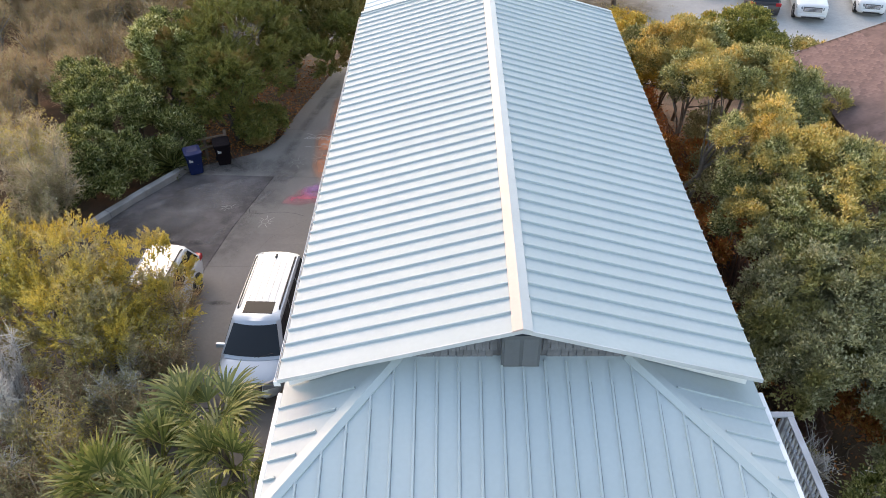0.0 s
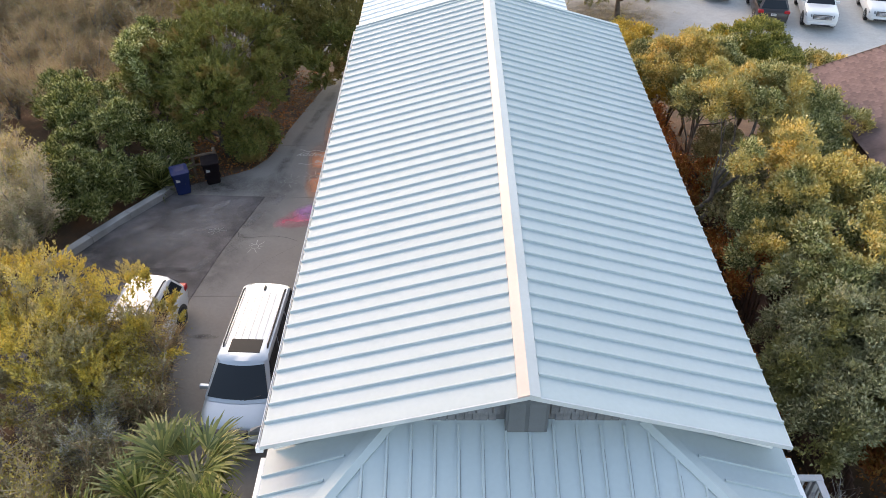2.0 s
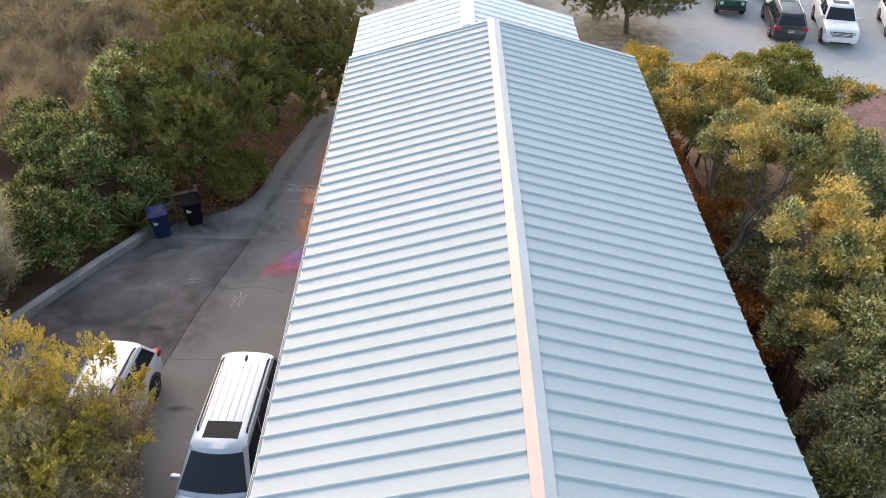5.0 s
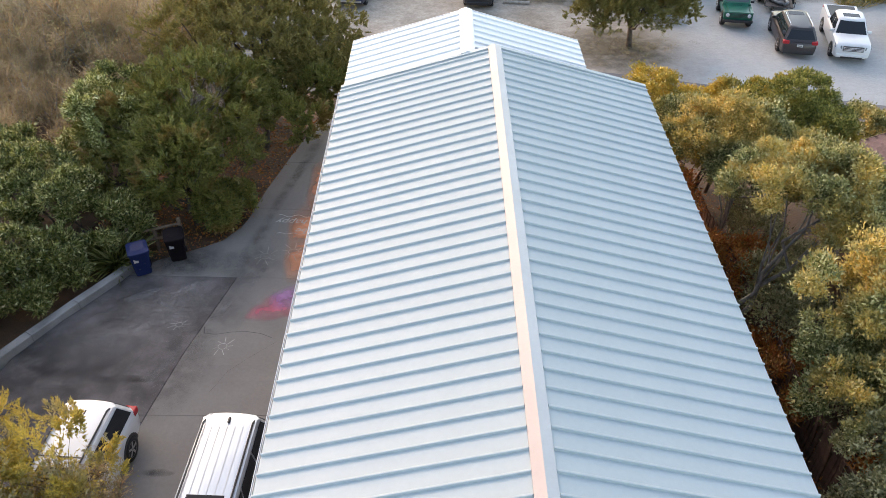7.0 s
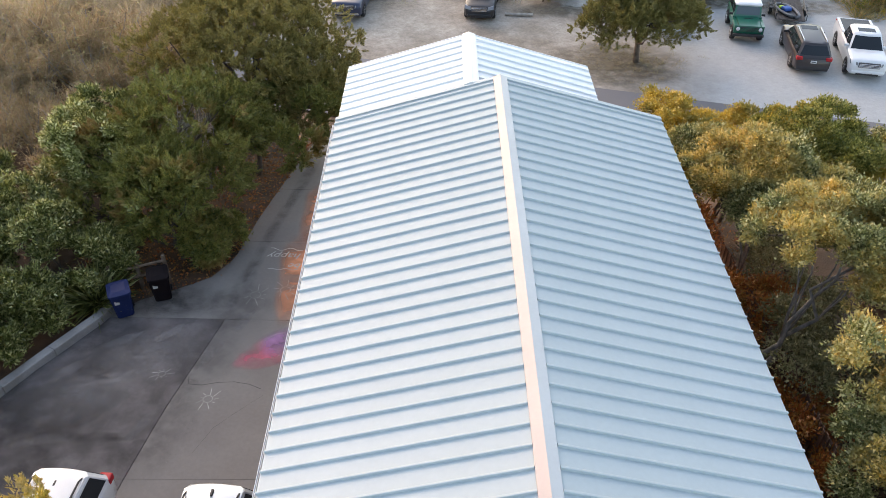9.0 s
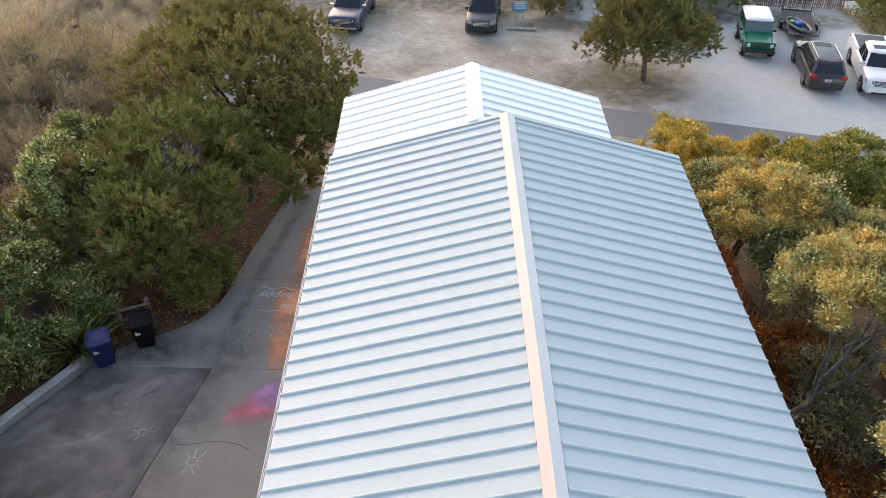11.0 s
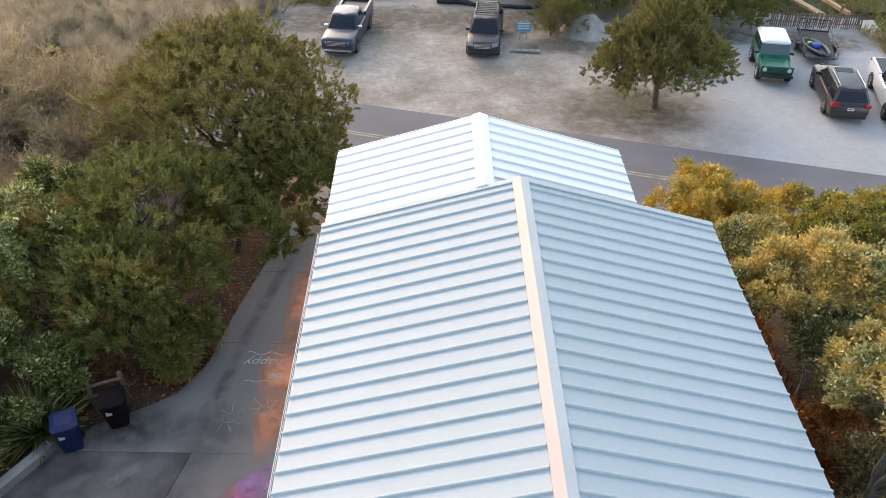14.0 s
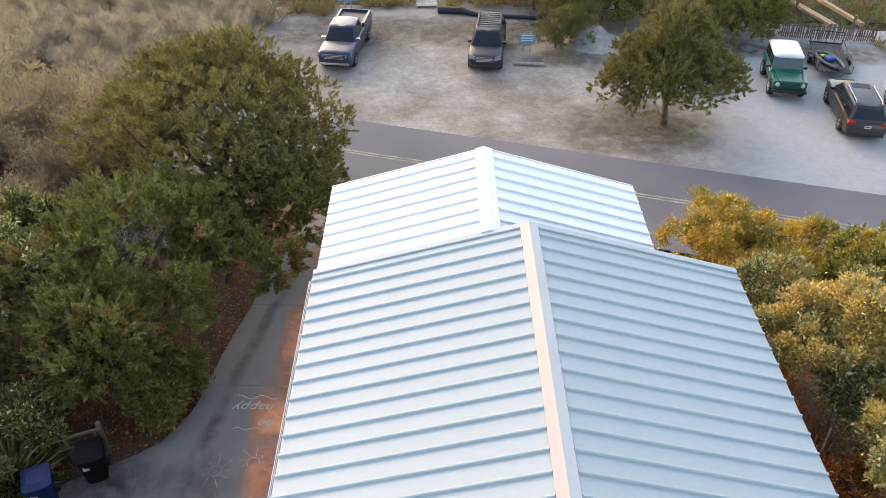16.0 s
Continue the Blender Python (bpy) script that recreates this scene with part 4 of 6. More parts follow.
    part("rear_bumper", box((-hw * 0.88, yr - 0.15, 0.32), (hw * 0.88, yr + 0.03, 0.55), 0.05), BLACK if front_bright else grille, car)
    for s in (-1, 1):
        for k in range(1, 3):
            part("wiper", rod([(s * 0.1 * k, ya0 - 0.02, belt + 0.0), (s * 0.1 * k + 0.45, ya0 + 0.12, belt + 0.07)], [0.008, 0.008], 4), BLACK, car) if s > 0 else None
    if rails:
        for s in (-1, 1):
            xx = s * (wt - 0.1)
            part("roof_rail", rod([(xx, yb0 + 0.45, H - 0.02), (xx, yb0 + 0.55, H + 0.045), (xx, yb1 - 0.35, H + 0.045), (xx, yb1 - 0.22, H - 0.03)], [0.025] * 4, 6), rails, car, "roof rail")
    if sunroof:
        part("sunroof", box((-wt * 0.62, yb0 + 0.24, H - 0.03), (wt * 0.62, yb0 + 0.78, H + 0.008), 0.01), TINTED, car, "dark glass sunroof")
    if plate:
        part("number_plate", box((-0.16, yr + 0.0, lampz - 0.08), (0.16, yr + 0.045, lampz + 0.06)), AMBER, car, "pale plate with a plain bar")
        part("plate_bar", box((-0.11, yr + 0.045, lampz - 0.03), (0.11, yr + 0.049, lampz + 0.02)), BLACK, car)
    if bed:
        y0, y1, zt2, cover = -L / 2 + bed[0] * L, -L / 2 + bed[1] * L, bed[2], bed[3]
        part("bed_floor", box((-hw * 0.8, y0, zt2 - 0.1), (hw * 0.8, y1, zt2 + 0.022)), BLACK, car, "dark truck bed")
        up = 0.03 if cover else 0.16
        for s in (-1, 1):
            part("bed_rail", box((min(s * hw * 0.8, s * hw * 0.96), y0, zt2 - 0.12), (max(s * hw * 0.8, s * hw * 0.96), y1 + 0.08, zt2 + up), 0.02), paint, car)
        part("tailgate", box((-hw * 0.9, y1, zt2 - 0.4), (hw * 0.9, y1 + 0.08, zt2 + up), 0.02), paint, car)
    return car


VAN = [(0.0, 0.56, 0.62, 0.34), (0.012, 0.72, 0.76, 0.28), (0.03, 0.82, 0.87, 0.24), (0.06, 0.89, 0.94, 0.22), (0.10, 0.95, 0.98, 0.22), (0.16, 1.02, 1.0, 0.22), (0.24, 1.10, 1.0, 0.22), (0.6, 1.12, 1.0, 0.22), (0.93, 1.12, 0.99, 0.24), (0.985, 1.05, 0.95, 0.3), (1.0, 0.95, 0.9, 0.36)]
SUVP = [(0.0, 0.66, 0.70, 0.36), (0.012, 0.84, 0.82, 0.30), (0.03, 0.94, 0.90, 0.28), (0.06, 1.00, 0.96, 0.27), (0.15, 1.08, 1.0, 0.27), (0.28, 1.14, 1.0, 0.27), (0.6, 1.15, 1.0, 0.27), (0.93, 1.14, 0.98, 0.3), (0.985, 1.08, 0.95, 0.34), (1.0, 0.95, 0.9, 0.4)]
TRUCK = [(0.0, 0.85, 0.84, 0.42), (0.012, 1.08, 0.92, 0.36), (0.04, 1.18, 0.97, 0.33), (0.12, 1.22, 1.0, 0.33), (0.25, 1.26, 1.0, 0.33), (0.6, 1.27, 1.0, 0.33), (0.97, 1.27, 1.0, 0.36), (1.0, 1.25, 0.98, 0.42)]

van = vehicle("minivan", -7.68, 7.52, -0.17, -2.5, "silver minivan with black roof rails and sunroof, parked beside the house", "minivan", P_SILVER, 5.45, 1.98, 1.76, VAN, (1.10, 0.165, 0.985, 0.335, 0.93, 0.95, 0.74), (0.19, 0.79), 0.34, rails=BLACK, sunroof=True, panes=3, lampz=0.74)
part("antenna_fin", box((-0.03, 2.0, 1.74), (0.03, 2.18, 1.82), 0.015), BLACK, van)
for k in range(-2, 3):
    part("roof_groove", box((k * 0.2 - 0.012, -0.3, 1.757), (k * 0.2 + 0.012, 1.9, 1.766)), GREY_TRIM, van)
van2 = vehicle("white_suv", -11.82, 8.2, -0.17, -4.5, "white sport utility car with black roof rails under a bush", "car", P_WHITE, 5.2, 1.9, 1.72, SUVP, (1.10, 0.22, 0.99, 0.36, 0.92, 0.95, 0.72), (0.17, 0.83), 0.37, rails=BLACK, panes=3, lampz=0.82, sunroof=True)
part("antenna_fin", box((-0.025, 1.7, 1.66), (0.025, 1.85, 1.73), 0.012), BLACK, van2)

part("roof_seam", box((-0.58, 0.35, 1.712), (0.58, 0.39, 1.726)), BLACK, van2)
for s in (-1, 1):
    part("roof_seam", box((s * 0.57 - 0.012, -0.6, 1.712), (s * 0.57 + 0.012, 1.5, 1.724)), GREY_TRIM, van2)


def facing(fx, fy, deg, length):
    """Centre of a vehicle whose nose (or tail) middle stands at fx, fy and which runs back at deg from +y towards +x."""
    return fx + math.sin(radians(deg)) * length / 2, fy + math.cos(radians(deg)) * length / 2


LOT = -3.06
x, y = facing(-8.5, 50.7, 8, 6.3)
truck = vehicle("pickup_truck", x, y, LOT, -8, "dark navy crew cab pickup truck with chrome bumper on sand", "pickup truck", P_GREY, 5.9, 2.03, 1.95, TRUCK, (1.24, 0.24, 0.63, 0.36, 0.60, 0.93, 0.74), (0.17, 0.79), 0.42, "parked vehicles", panes=2, front_bright=False, bed=(0.645, 0.98, 1.3, False), lampz=0.98)
x, y = facing(0.62, 50.5, 7, 5.28)
suv = vehicle("roof_rack_suv", x, y, LOT, -7, "black four-wheel drive wagon with roof rack on sand", "car", P_BLACK, 4.95, 1.97, 1.87, SUVP, (1.15, 0.25, 0.985, 0.37, 0.93, 0.95, 0.74), (0.18, 0.76), 0.4, "parked vehicles", panes=3, lampz=0.88)
rack = part("roof_rack", box((-0.62, -0.1, 1.93), (0.62, -0.05, 1.98)), BLACK, suv, "black steel roof rack")
for k in range(7):
    part("rack_bar", box((-0.62, 0.2 + k * 0.28, 1.93), (0.62, 0.24 + k * 0.28, 1.96)), BLACK, rack)
for s in (-1, 1):
    part("rack_side", box((s * 0.62 - 0.02, -0.1, 1.88), (s * 0.62 + 0.02, 1.95, 2.02)), BLACK, rack)
x, y = facing(17.9, 47.0, 9.8, 4.1)
def offroader(x, y, z, rz):
    """A square two-door off-roader: tub, flat bonnet between fenders, upright screen, flat white top."""
    car = empty("classic_offroader", x, y, z, rz, "green vintage two-door off-roader with a white hardtop on gravel", "car", "parked vehicles")
    car.scale = (1.09, 1.09, 1.09)
    tub = box((-0.84, -0.62, 0.52), (0.84, 1.86, 1.14), 0.05)
    box((-0.86, -1.84, 0.56), (0.86, -0.6, 1.02), 0.05, tub)
    part("body", tub, P_GREEN, car, "glossy green body")
    part("bonnet", loft([[(-0.62, -1.86, 1.0), (0.62, -1.86, 1.0), (0.66, -0.56, 1.04), (-0.66, -0.56, 1.04)], [(-0.6, -1.84, 1.06), (0.6, -1.84, 1.06), (0.64, -0.58, 1.13), (-0.64, -0.58, 1.13)]]), P_GREEN, car)
    part("cowl_vent", box((-0.26, -0.86, 1.105), (0.26, -0.78, 1.122)), BLACK, car)
    for s in (-1, 1):
        part("fender_edge", box((min(s * 0.66, s * 0.87), -1.86, 0.98), (max(s * 0.66, s * 0.87), -0.58, 1.05), 0.03), P_GREEN, car)
        part("chrome_strip", box((s * 0.862 - 0.012, -1.8, 0.95), (s * 0.862 + 0.012, 1.8, 0.98)), CHROME, car)
        part("headlight", loft([[(s * 0.64 + rr * math.cos(t), -1.86 - dy, 0.86 + rr * math.sin(t)) for t in [k * math.pi / 8 for k in range(16)]] for dy, rr in ((0.0, 0.115), (0.05, 0.105), (0.075, 0.06))]), BRIGHTLAMP, car, "round bright headlight")
        part("door_mirror", box((s * 0.93 - 0.13, -0.5, 1.16), (s * 0.93 + 0.08, -0.43, 1.30), 0.02), BLACK, car)
        for yy in (-1.22, 1.12):
            part("wheel_arch", loft([[(s * dx, yy + 0.44 * math.cos(t), 0.44 + 0.44 * math.sin(t)) for t in [math.pi * k / 12 for k in range(13)]] for dx in (0.6, 0.868)]), BLACK, car, "dark wheel arch")
            wheel(car, s * 0.92, yy, 0.41, 0.26, P_WHITE)
        low = [(s * 0.80, -0.5, 1.14), (s * 0.80, 1.82, 1.14), (s * 0.73, 1.72, 1.68), (s * 0.73, -0.24, 1.68)]
        for u, v in ((0.03, 0.36), (0.41, 0.95)):
            a, b, c, d = [Vector(p) for p in low]
            q = [a.lerp(b, u), a.lerp(b, v), d.lerp(c, v), d.lerp(c, u)]
            pane("side_window", q if s > 0 else [q[1], q[0], q[3], q[2]], car, inset=(0.03, 0.03, 0.12, 0.1))
    cabin = loft([[(-0.80, -0.52, 1.12), (0.80, -0.52, 1.12), (0.80, 1.84, 1.12), (-0.80, 1.84, 1.12)], [(-0.73, -0.26, 1.70), (0.73, -0.26, 1.70), (0.73, 1.74, 1.70), (-0.73, 1.74, 1.70)]])
    part("cabin", cabin, P_GREEN, car)
    pane("windshield", [(-0.78, -0.50, 1.14), (0.78, -0.50, 1.14), (0.72, -0.27, 1.69), (-0.72, -0.27, 1.69)], car, SKY_SCREEN, inset=(0.06, 0.06, 0.12, 0.1))
    top = loft([ring4(-0.33, 1.78, 0.77, 0.76, 1.69, 0.1, 0.03), ring4(-0.34, 1.79, 0.78, 0.77, 1.76, 0.12, 0.03), ring4(-0.28, 1.74, 0.73, 0.72, 1.82, 0.14, 0.03), ring4(-0.1, 1.6, 0.55, 0.55, 1.845, 0.14, 0.02)])
    part("hardtop", top, P_WHITE, car, "white hardtop", True).data.set_sharp_from_angle(angle=radians(40))
    grille = part("grille", box((-0.5, -1.885, 0.74), (0.5, -1.85, 0.97), 0.01), BLACK, car, "dark green grille")
    for k in range(3):
        part("grille_bar", box((-0.5, -1.9, 0.77 + k * 0.07), (0.5, -1.884, 0.80 + k * 0.07)), P_GREEN, grille)
    part("bumper_bar", box((-0.88, -2.04, 0.46), (0.88, -1.9, 0.62), 0.025), BLACK, car, "black bumper bar")
    return car


offroader(x, y, LOT, -9.8)
x, y = facing(20.35, 42.3, 9.6, 5.44)
wagon = vehicle("crossover", x, y, LOT, 170.4, "bronze-grey family crossover with chrome roof rails on gravel", "car", P_BROWN, 5.1, 2.0, 1.77, SUVP, (1.12, 0.25, 0.99, 0.38, 0.90, 0.95, 0.72), (0.19, 0.78), 0.39, "parked vehicles", rails=CHROME, panes=3, plate=True, lampz=0.86, sunroof=True)
x, y = facing(23.35, 41.55, 13, 6.3)
truck2 = vehicle("pickup_truck", x, y, LOT, -13, "white crew cab pickup truck with a black bed cover on gravel", "pickup truck", P_WHITE, 5.9, 2.02, 1.93, TRUCK, (1.24, 0.24, 0.63, 0.36, 0.60, 0.93, 0.74), (0.17, 0.79), 0.42, "parked vehicles", panes=2, bed=(0.645, 0.98, 1.28, True), lampz=0.98, sunroof=True)
x, y = facing(27.9, 42.5, 14, 4.9)
car6 = vehicle("white_crossover", x, y, LOT, -14, "white compact crossover parked on pale gravel", "car", P_WHITE, 4.6, 1.85, 1.62, SUVP, (1.06, 0.25, 0.99, 0.40, 0.92, 0.95, 0.72), (0.19, 0.78), 0.34, "parked vehicles", panes=3, lampz=0.8)

# flatbed trailer with an inflatable boat
trailer = empty("utility_trailer", 22.1, 51.7, LOT, -14, "black steel utility trailer with mesh gate on gravel", "trailer")
for k in range(8):
    part("deck_plank", box((-0.95 + k * 0.2375 + 0.006, -2.1, 0.42), (-0.95 + (k + 1) * 0.2375 - 0.006, 2.1, 0.48)), DARKWOOD, trailer)
for s in (-1, 1):
    part("side_rail", rod([(s * 0.97, -2.1, 0.48), (s * 0.97, -2.1, 0.85), (s * 0.97, 2.1, 0.85), (s * 0.97, 2.1, 0.48)], [0.035] * 4, 6), BLACK, trailer)
    part("fender", box((s * 1.12 - 0.14, -0.5, 0.55), (s * 1.12 + 0.14, 0.5, 0.62), 0.03), BLACK, trailer)
    wheel(trailer, s * 1.24, 0.0, 0.33, 0.2)
part("gate", box((-0.95, 2.12, 0.45), (0.95, 2.17, 0.55)), BLACK, trailer)
for k in range(5):
    part("gate_bar", box((-0.95 + k * 0.475 - 0.015, 2.12, 0.5), (-0.95 + k * 0.475 + 0.015, 2.16, 1.25)), BLACK, trailer)
part("gate_top", box((-0.97, 2.11, 1.24), (0.97, 2.18, 1.29)), BLACK, trailer)
part("drawbar", rod([(-0.6, -2.1, 0.45), (0, -3.2, 0.45), (0.6, -2.1, 0.45)], [0.04] * 3, 6), BLACK, trailer)
boat = empty("inflatable_boat", 21.75, 50.9, LOT + 0.49, 12, "dark grey inflatable boat holding blue gear, lying on a trailer", "boat")
oval = [(0.52 * math.sin(t) * (1 - 0.18 * math.cos(t)), -1.25 * math.cos(t), 0.16) for t in [2 * math.pi * k / 24 for k in range(25)]]
part("tube", rod(oval, [0.10] * 25, 8), BOATGREY, boat, "dark grey inflated tube", True)
part("floor", loft([[(p[0] * 0.9, p[1] * 0.9, z) for p in oval[:-1]] for z in (0.02, 0.08)]), BLACK, boat)
part("gear_bag", box((-0.25, -0.1, 0.08), (0.3, 0.45, 0.34), 0.09), ROPE, boat, "blue gear bag")
part("gear_bag", box((-0.3, 0.45, 0.08), (0.05, 0.7, 0.28), 0.07), LIME, boat, "lime green bag")

low_trailer = empty("flat_trailer", 13.4, 48.9, LOT, 3, "dark low flat trailer parked beneath a tree", "trailer")
part("bed", box((-1.1, -0.9, 0.5), (1.1, 3.0, 0.62), 0.02), BLACK, low_trailer)
part("tail_bar", box((-1.15, -0.98, 0.42), (1.15, -0.9, 0.56), 0.01), GREY_TRIM, low_trailer, "pale rear bar")
for s in (-1, 1):
    wheel(low_trailer, s * 1.2, 0.9, 0.34, 0.2)

# ---- bins, signs, fences ----
def wheelie_bin(x, y, z, rz, material, lid, label):
    b = empty("wheeled_bin", x, y, z, rz, label, "bin", "wheeled bins")
    b.scale = (1.18, 1.18, 1.12)
    part("body", loft([ring4(-0.25, 0.25, 0.24, 0.24, 0.06, 0.05, 0.01), ring4(-0.33, 0.33, 0.30, 0.30, 0.98, 0.05, 0.01)]), material, b)
    part("lid", loft([ring4(-0.37, 0.35, 0.33, 0.32, 0.98, 0.06, 0.02), ring4(-0.36, 0.34, 0.32, 0.31, 1.04, 0.06, 0.02), ring4(-0.2, 0.2, 0.2, 0.2, 1.09, 0.08, 0.02)]), lid, b)
    part("handle", rod([(-0.26, 0.38, 0.98), (0.26, 0.38, 0.98)], [0.02, 0.02]), material, b)
    for s in (-1, 1):
        part("wheel", loft([[(s * 0.27 + dx, 0.27 + 0.1 * math.cos(t), 0.1 + 0.1 * math.sin(t)) for t in [k * 0.5236 for k in range(12)]] for dx in (-0.025, 0.025)]), RUBBER, b)
    part("sticker", box((-0.2, -0.318, 0.66), (-0.06, -0.300, 0.84)), AMBER, b, "pale label")
    return b


wheelie_bin(-13.1, 18.75, ground_z(-13.1, 18.75) + 0.02, 25, BIN_BLUE, BIN_BLUE, "blue wheeled recycling bin at the driveway edge")
wheelie_bin(-12.05, 19.75, ground_z(-12.05, 19.75) + 0.02, 20, BIN_DARK, BIN_DARK, "dark brown wheeled rubbish bin at the driveway edge")
corral = empty("rail_fence", -12.9, 20.3, ground_z(-12.9, 20.3), 0, "short weathered wooden rail fence behind the bins", "fence")
for k in range(3):
    part("post", box((-1.0 + k * 0.9 - 0.06, -0.3 + k * 0.35 - 0.06, -0.2), (-1.0 + k * 0.9 + 0.06, -0.3 + k * 0.35 + 0.06, 1.25), 0.01), WOOD, corral)
for z in (0.55, 1.0):
    part("rail", rod([(-1.05, -0.38, z), (0.85, 0.36, z + 0.03)], [0.05, 0.05], 4), WOOD, corral)

fence = empty("board_fence", 0, 0, 0, 0, "dark brown vertical board fence between house and trees", "fence")
board = part("board", box((-0.015, -0.066, -0.25), (0.015, 0.066, 1.95), 0.004), FENCE, fence)
rs = random.Random(9)
n = 0
y = 2.0
while y < 25.5:
    m = pose(8.72 + rs.uniform(-0.02, 0.02), y, ground_z(8.7, y) + rs.uniform(-0.04, 0.04), rs.uniform(-1.5, 1.5), rs.uniform(-2, 2), 0)
    if n == 0:
        board.matrix_local = m
    else:
        again(board, fence, m)
    n += 1
    y += 0.145
for z in (0.4, 1.5):
    for k in range(8):
        y0 = 2 + k * 2.95
        part("rail", box((8.75, y0, 0), (8.80, y0 + 2.93, 0.09)), FENCE, fence).matrix_local = Matrix.Translation((0, 0, ground_z(8.7, y0 + 1.4) + z))

for x, y, rz, w in ((3.45, 53.5, 0, 1.05), (-8.6, 60.8, 0, 1.5)):
    sign = empty("notice_board", x, y, LOT, rz, "small blue painted notice board with pale lettering bars", "sign", "notice boards")
    part("panel", box((-w / 2, -0.03, 0.6), (w / 2, 0.03, 1.25), 0.01), SIGNBLUE, sign)
    part("lower_panel", box((-0.2, -0.025, 0.45), (0.2, 0.025, 0.58), 0.01), SIGNBLUE, sign)
    for s in (-1, 1):
        part("post", box((s * 0.22 - 0.04, 0.03, -0.2), (s * 0.22 + 0.04, 0.1, 1.25)), GREYWOOD, sign)
    for k in range(3):
        part("lettering_bar", box((-w * 0.36, -0.036, 0.78 + k * 0.17), (w * 0.36, -0.031, 0.85 + k * 0.17)), TRIM, sign)
stop = tagged(part("parking_log", rod([(2.5, 51.75, LOT + 0.1), (3.4, 51.66, LOT + 0.1), (4.4, 51.6, LOT + 0.1)], [0.1, 0.11, 0.1], 8), GREYWOOD), "pale weathered timber parking stop on sand", "log")
stump = tagged(part("marker_post", rod([(8.35, 46.9, LOT - 0.1), (8.5, 47.05, LOT + 0.75)], [0.13, 0.12], 8), GREYWOOD), "short leaning pale wooden marker post", "post")
pipe = tagged(part("drain_pipe", rod([(-2.2, 60.1, LOT + 0.2), (-0.6, 59.9, LOT + 0.22), (0.5, 59.4, LOT + 0.12), (4.6, 58.8, LOT + 0.12)], [0.26, 0.25, 0.14, 0.13], 10), BLACK), "long black flexible drainage pipe on the sand", "pipe")
logs = tagged(part("driftwood_log", rod([(4.8, 59.2, LOT + 0.15), (6.4, 58.9, LOT + 0.2), (7.8, 58.4, LOT + 0.1)], [0.2, 0.16, 0.09], 8), BARK), "dark fallen driftwood log at the lot's edge", "log")
walkway = empty("boardwalk", -3.0, 61.0, LOT, 3, "grey plank boardwalk leading off the lot", "boardwalk")
plank = part("plank", box((-0.75, -0.08, 0.12), (0.75, 0.08, 0.17), 0.006), GREYWOOD, walkway)
for k in range(1, 44):
    again(plank, walkway, pose(0, k * 0.172, 0))
for s in (-1, 1):
    part("joist", box((s * 0.6 - 0.04, -0.08, -0.1), (s * 0.6 + 0.04, 7.5, 0.115)), WOOD, walkway)
pile = bmesh.new()
bmesh.ops.create_grid(pile, x_segments=40, y_segments=40, size=1.0)
for v in pile.verts:
    q = min(1.0, math.hypot(v.co.x, v.co.y))
    v.co = Vector((v.co.x * 2.1, v.co.y * 2.0, max(-0.12, 1.35 * (1 - q) ** 1.0 - 0.1 + 0.16 * noise.noise(v.co * 3) + 0.05 * noise.noise(v.co * 11))))
tagged(part("sand_mound", pile, HEAP, None, "", True), "grey heap of sand at the lot's edge", "sand heap").matrix_world = pose(8.0, 55.0, LOT)
picket = empty("picket_fence", 0, 0, 0, 0, "weathered grey picket fence at the back of the lot", "fence")
slat = part("picket", box((-0.045, -0.012, 0), (0.045, 0.012, 1.05), 0.004), WOOD, picket)
for k in range(44):
    m = pose(20.6 + k * 0.135, 55.9 - 0.02 * k + 0.04 * math.sin(k), LOT + rs.uniform(-0.08, 0.03), rs.uniform(-4, 4), rs.uniform(-4, 4))
    if k == 0:
        slat.matrix_local = m
    else:
        again(slat, picket, m)
for z in (0.3, 0.8):
    part("rail", rod([(20.5, 55.95, LOT + z), (26.5, 55.08, LOT + z)], [0.04, 0.04], 4), WOOD, picket)
dock = empty("timber_frame", 0, 0, 0, 0, "new pale timber beams of a dock beyond the fence", "timber")
part("beam", loft([[(24.2 + a, 63.6, LOT + b) for a, b in ((0, 0.4), (0.3, 0.4), (0.3, 0.62), (0, 0.62))], [(26.0 + a, 56.6, LOT + b) for a, b in ((0, 0.4), (0.3, 0.4), (0.3, 0.62), (0, 0.62))]]), NEWWOOD, dock)
part("beam", loft([[(22.6 + a, 61.0, LOT + b) for a, b in ((0, 0.4), (0.5, 0.4), (0.5, 0.55), (0, 0.55))], [(24.0 + a, 56.6, LOT + b) for a, b in ((0, 0.4), (0.5, 0.4), (0.5, 0.55), (0, 0.55))]]), NEWWOOD, dock)
for x, y in ((24.4, 62.5), (25.9, 57.2), (23.0, 60.0)):
    part("pile", rod([(x, y, LOT - 0.5), (x, y, LOT + 0.9)], [0.12, 0.11], 8), WOOD, dock)
barrier = empty("pipe_railing", 17.9, 28.8, ground_z(17.9, 28.8), 8, "white painted pipe railing beside the road", "railing")
for k in range(4):
    part("post", rod([(k * 1.6, 0, -0.2), (k * 1.6, 0, 1.0)], [0.06, 0.06], 8), TRIM, barrier)
for z in (0.55, 0.98):
    part("rail", rod([(-0.1, 0, z), (4.9, 0, z)], [0.055, 0.055], 8), TRIM, barrier)

# ---- the neighbour's house ----
near_house = empty("neighbour_house", 0, 0, 0, 0, "neighbouring house with brown asphalt shingle roof", "house")
NX, NY0, NY1, NZ, NR, NS = 12.6, 3.2, 19.4, 4.7, 19.0, 0.39
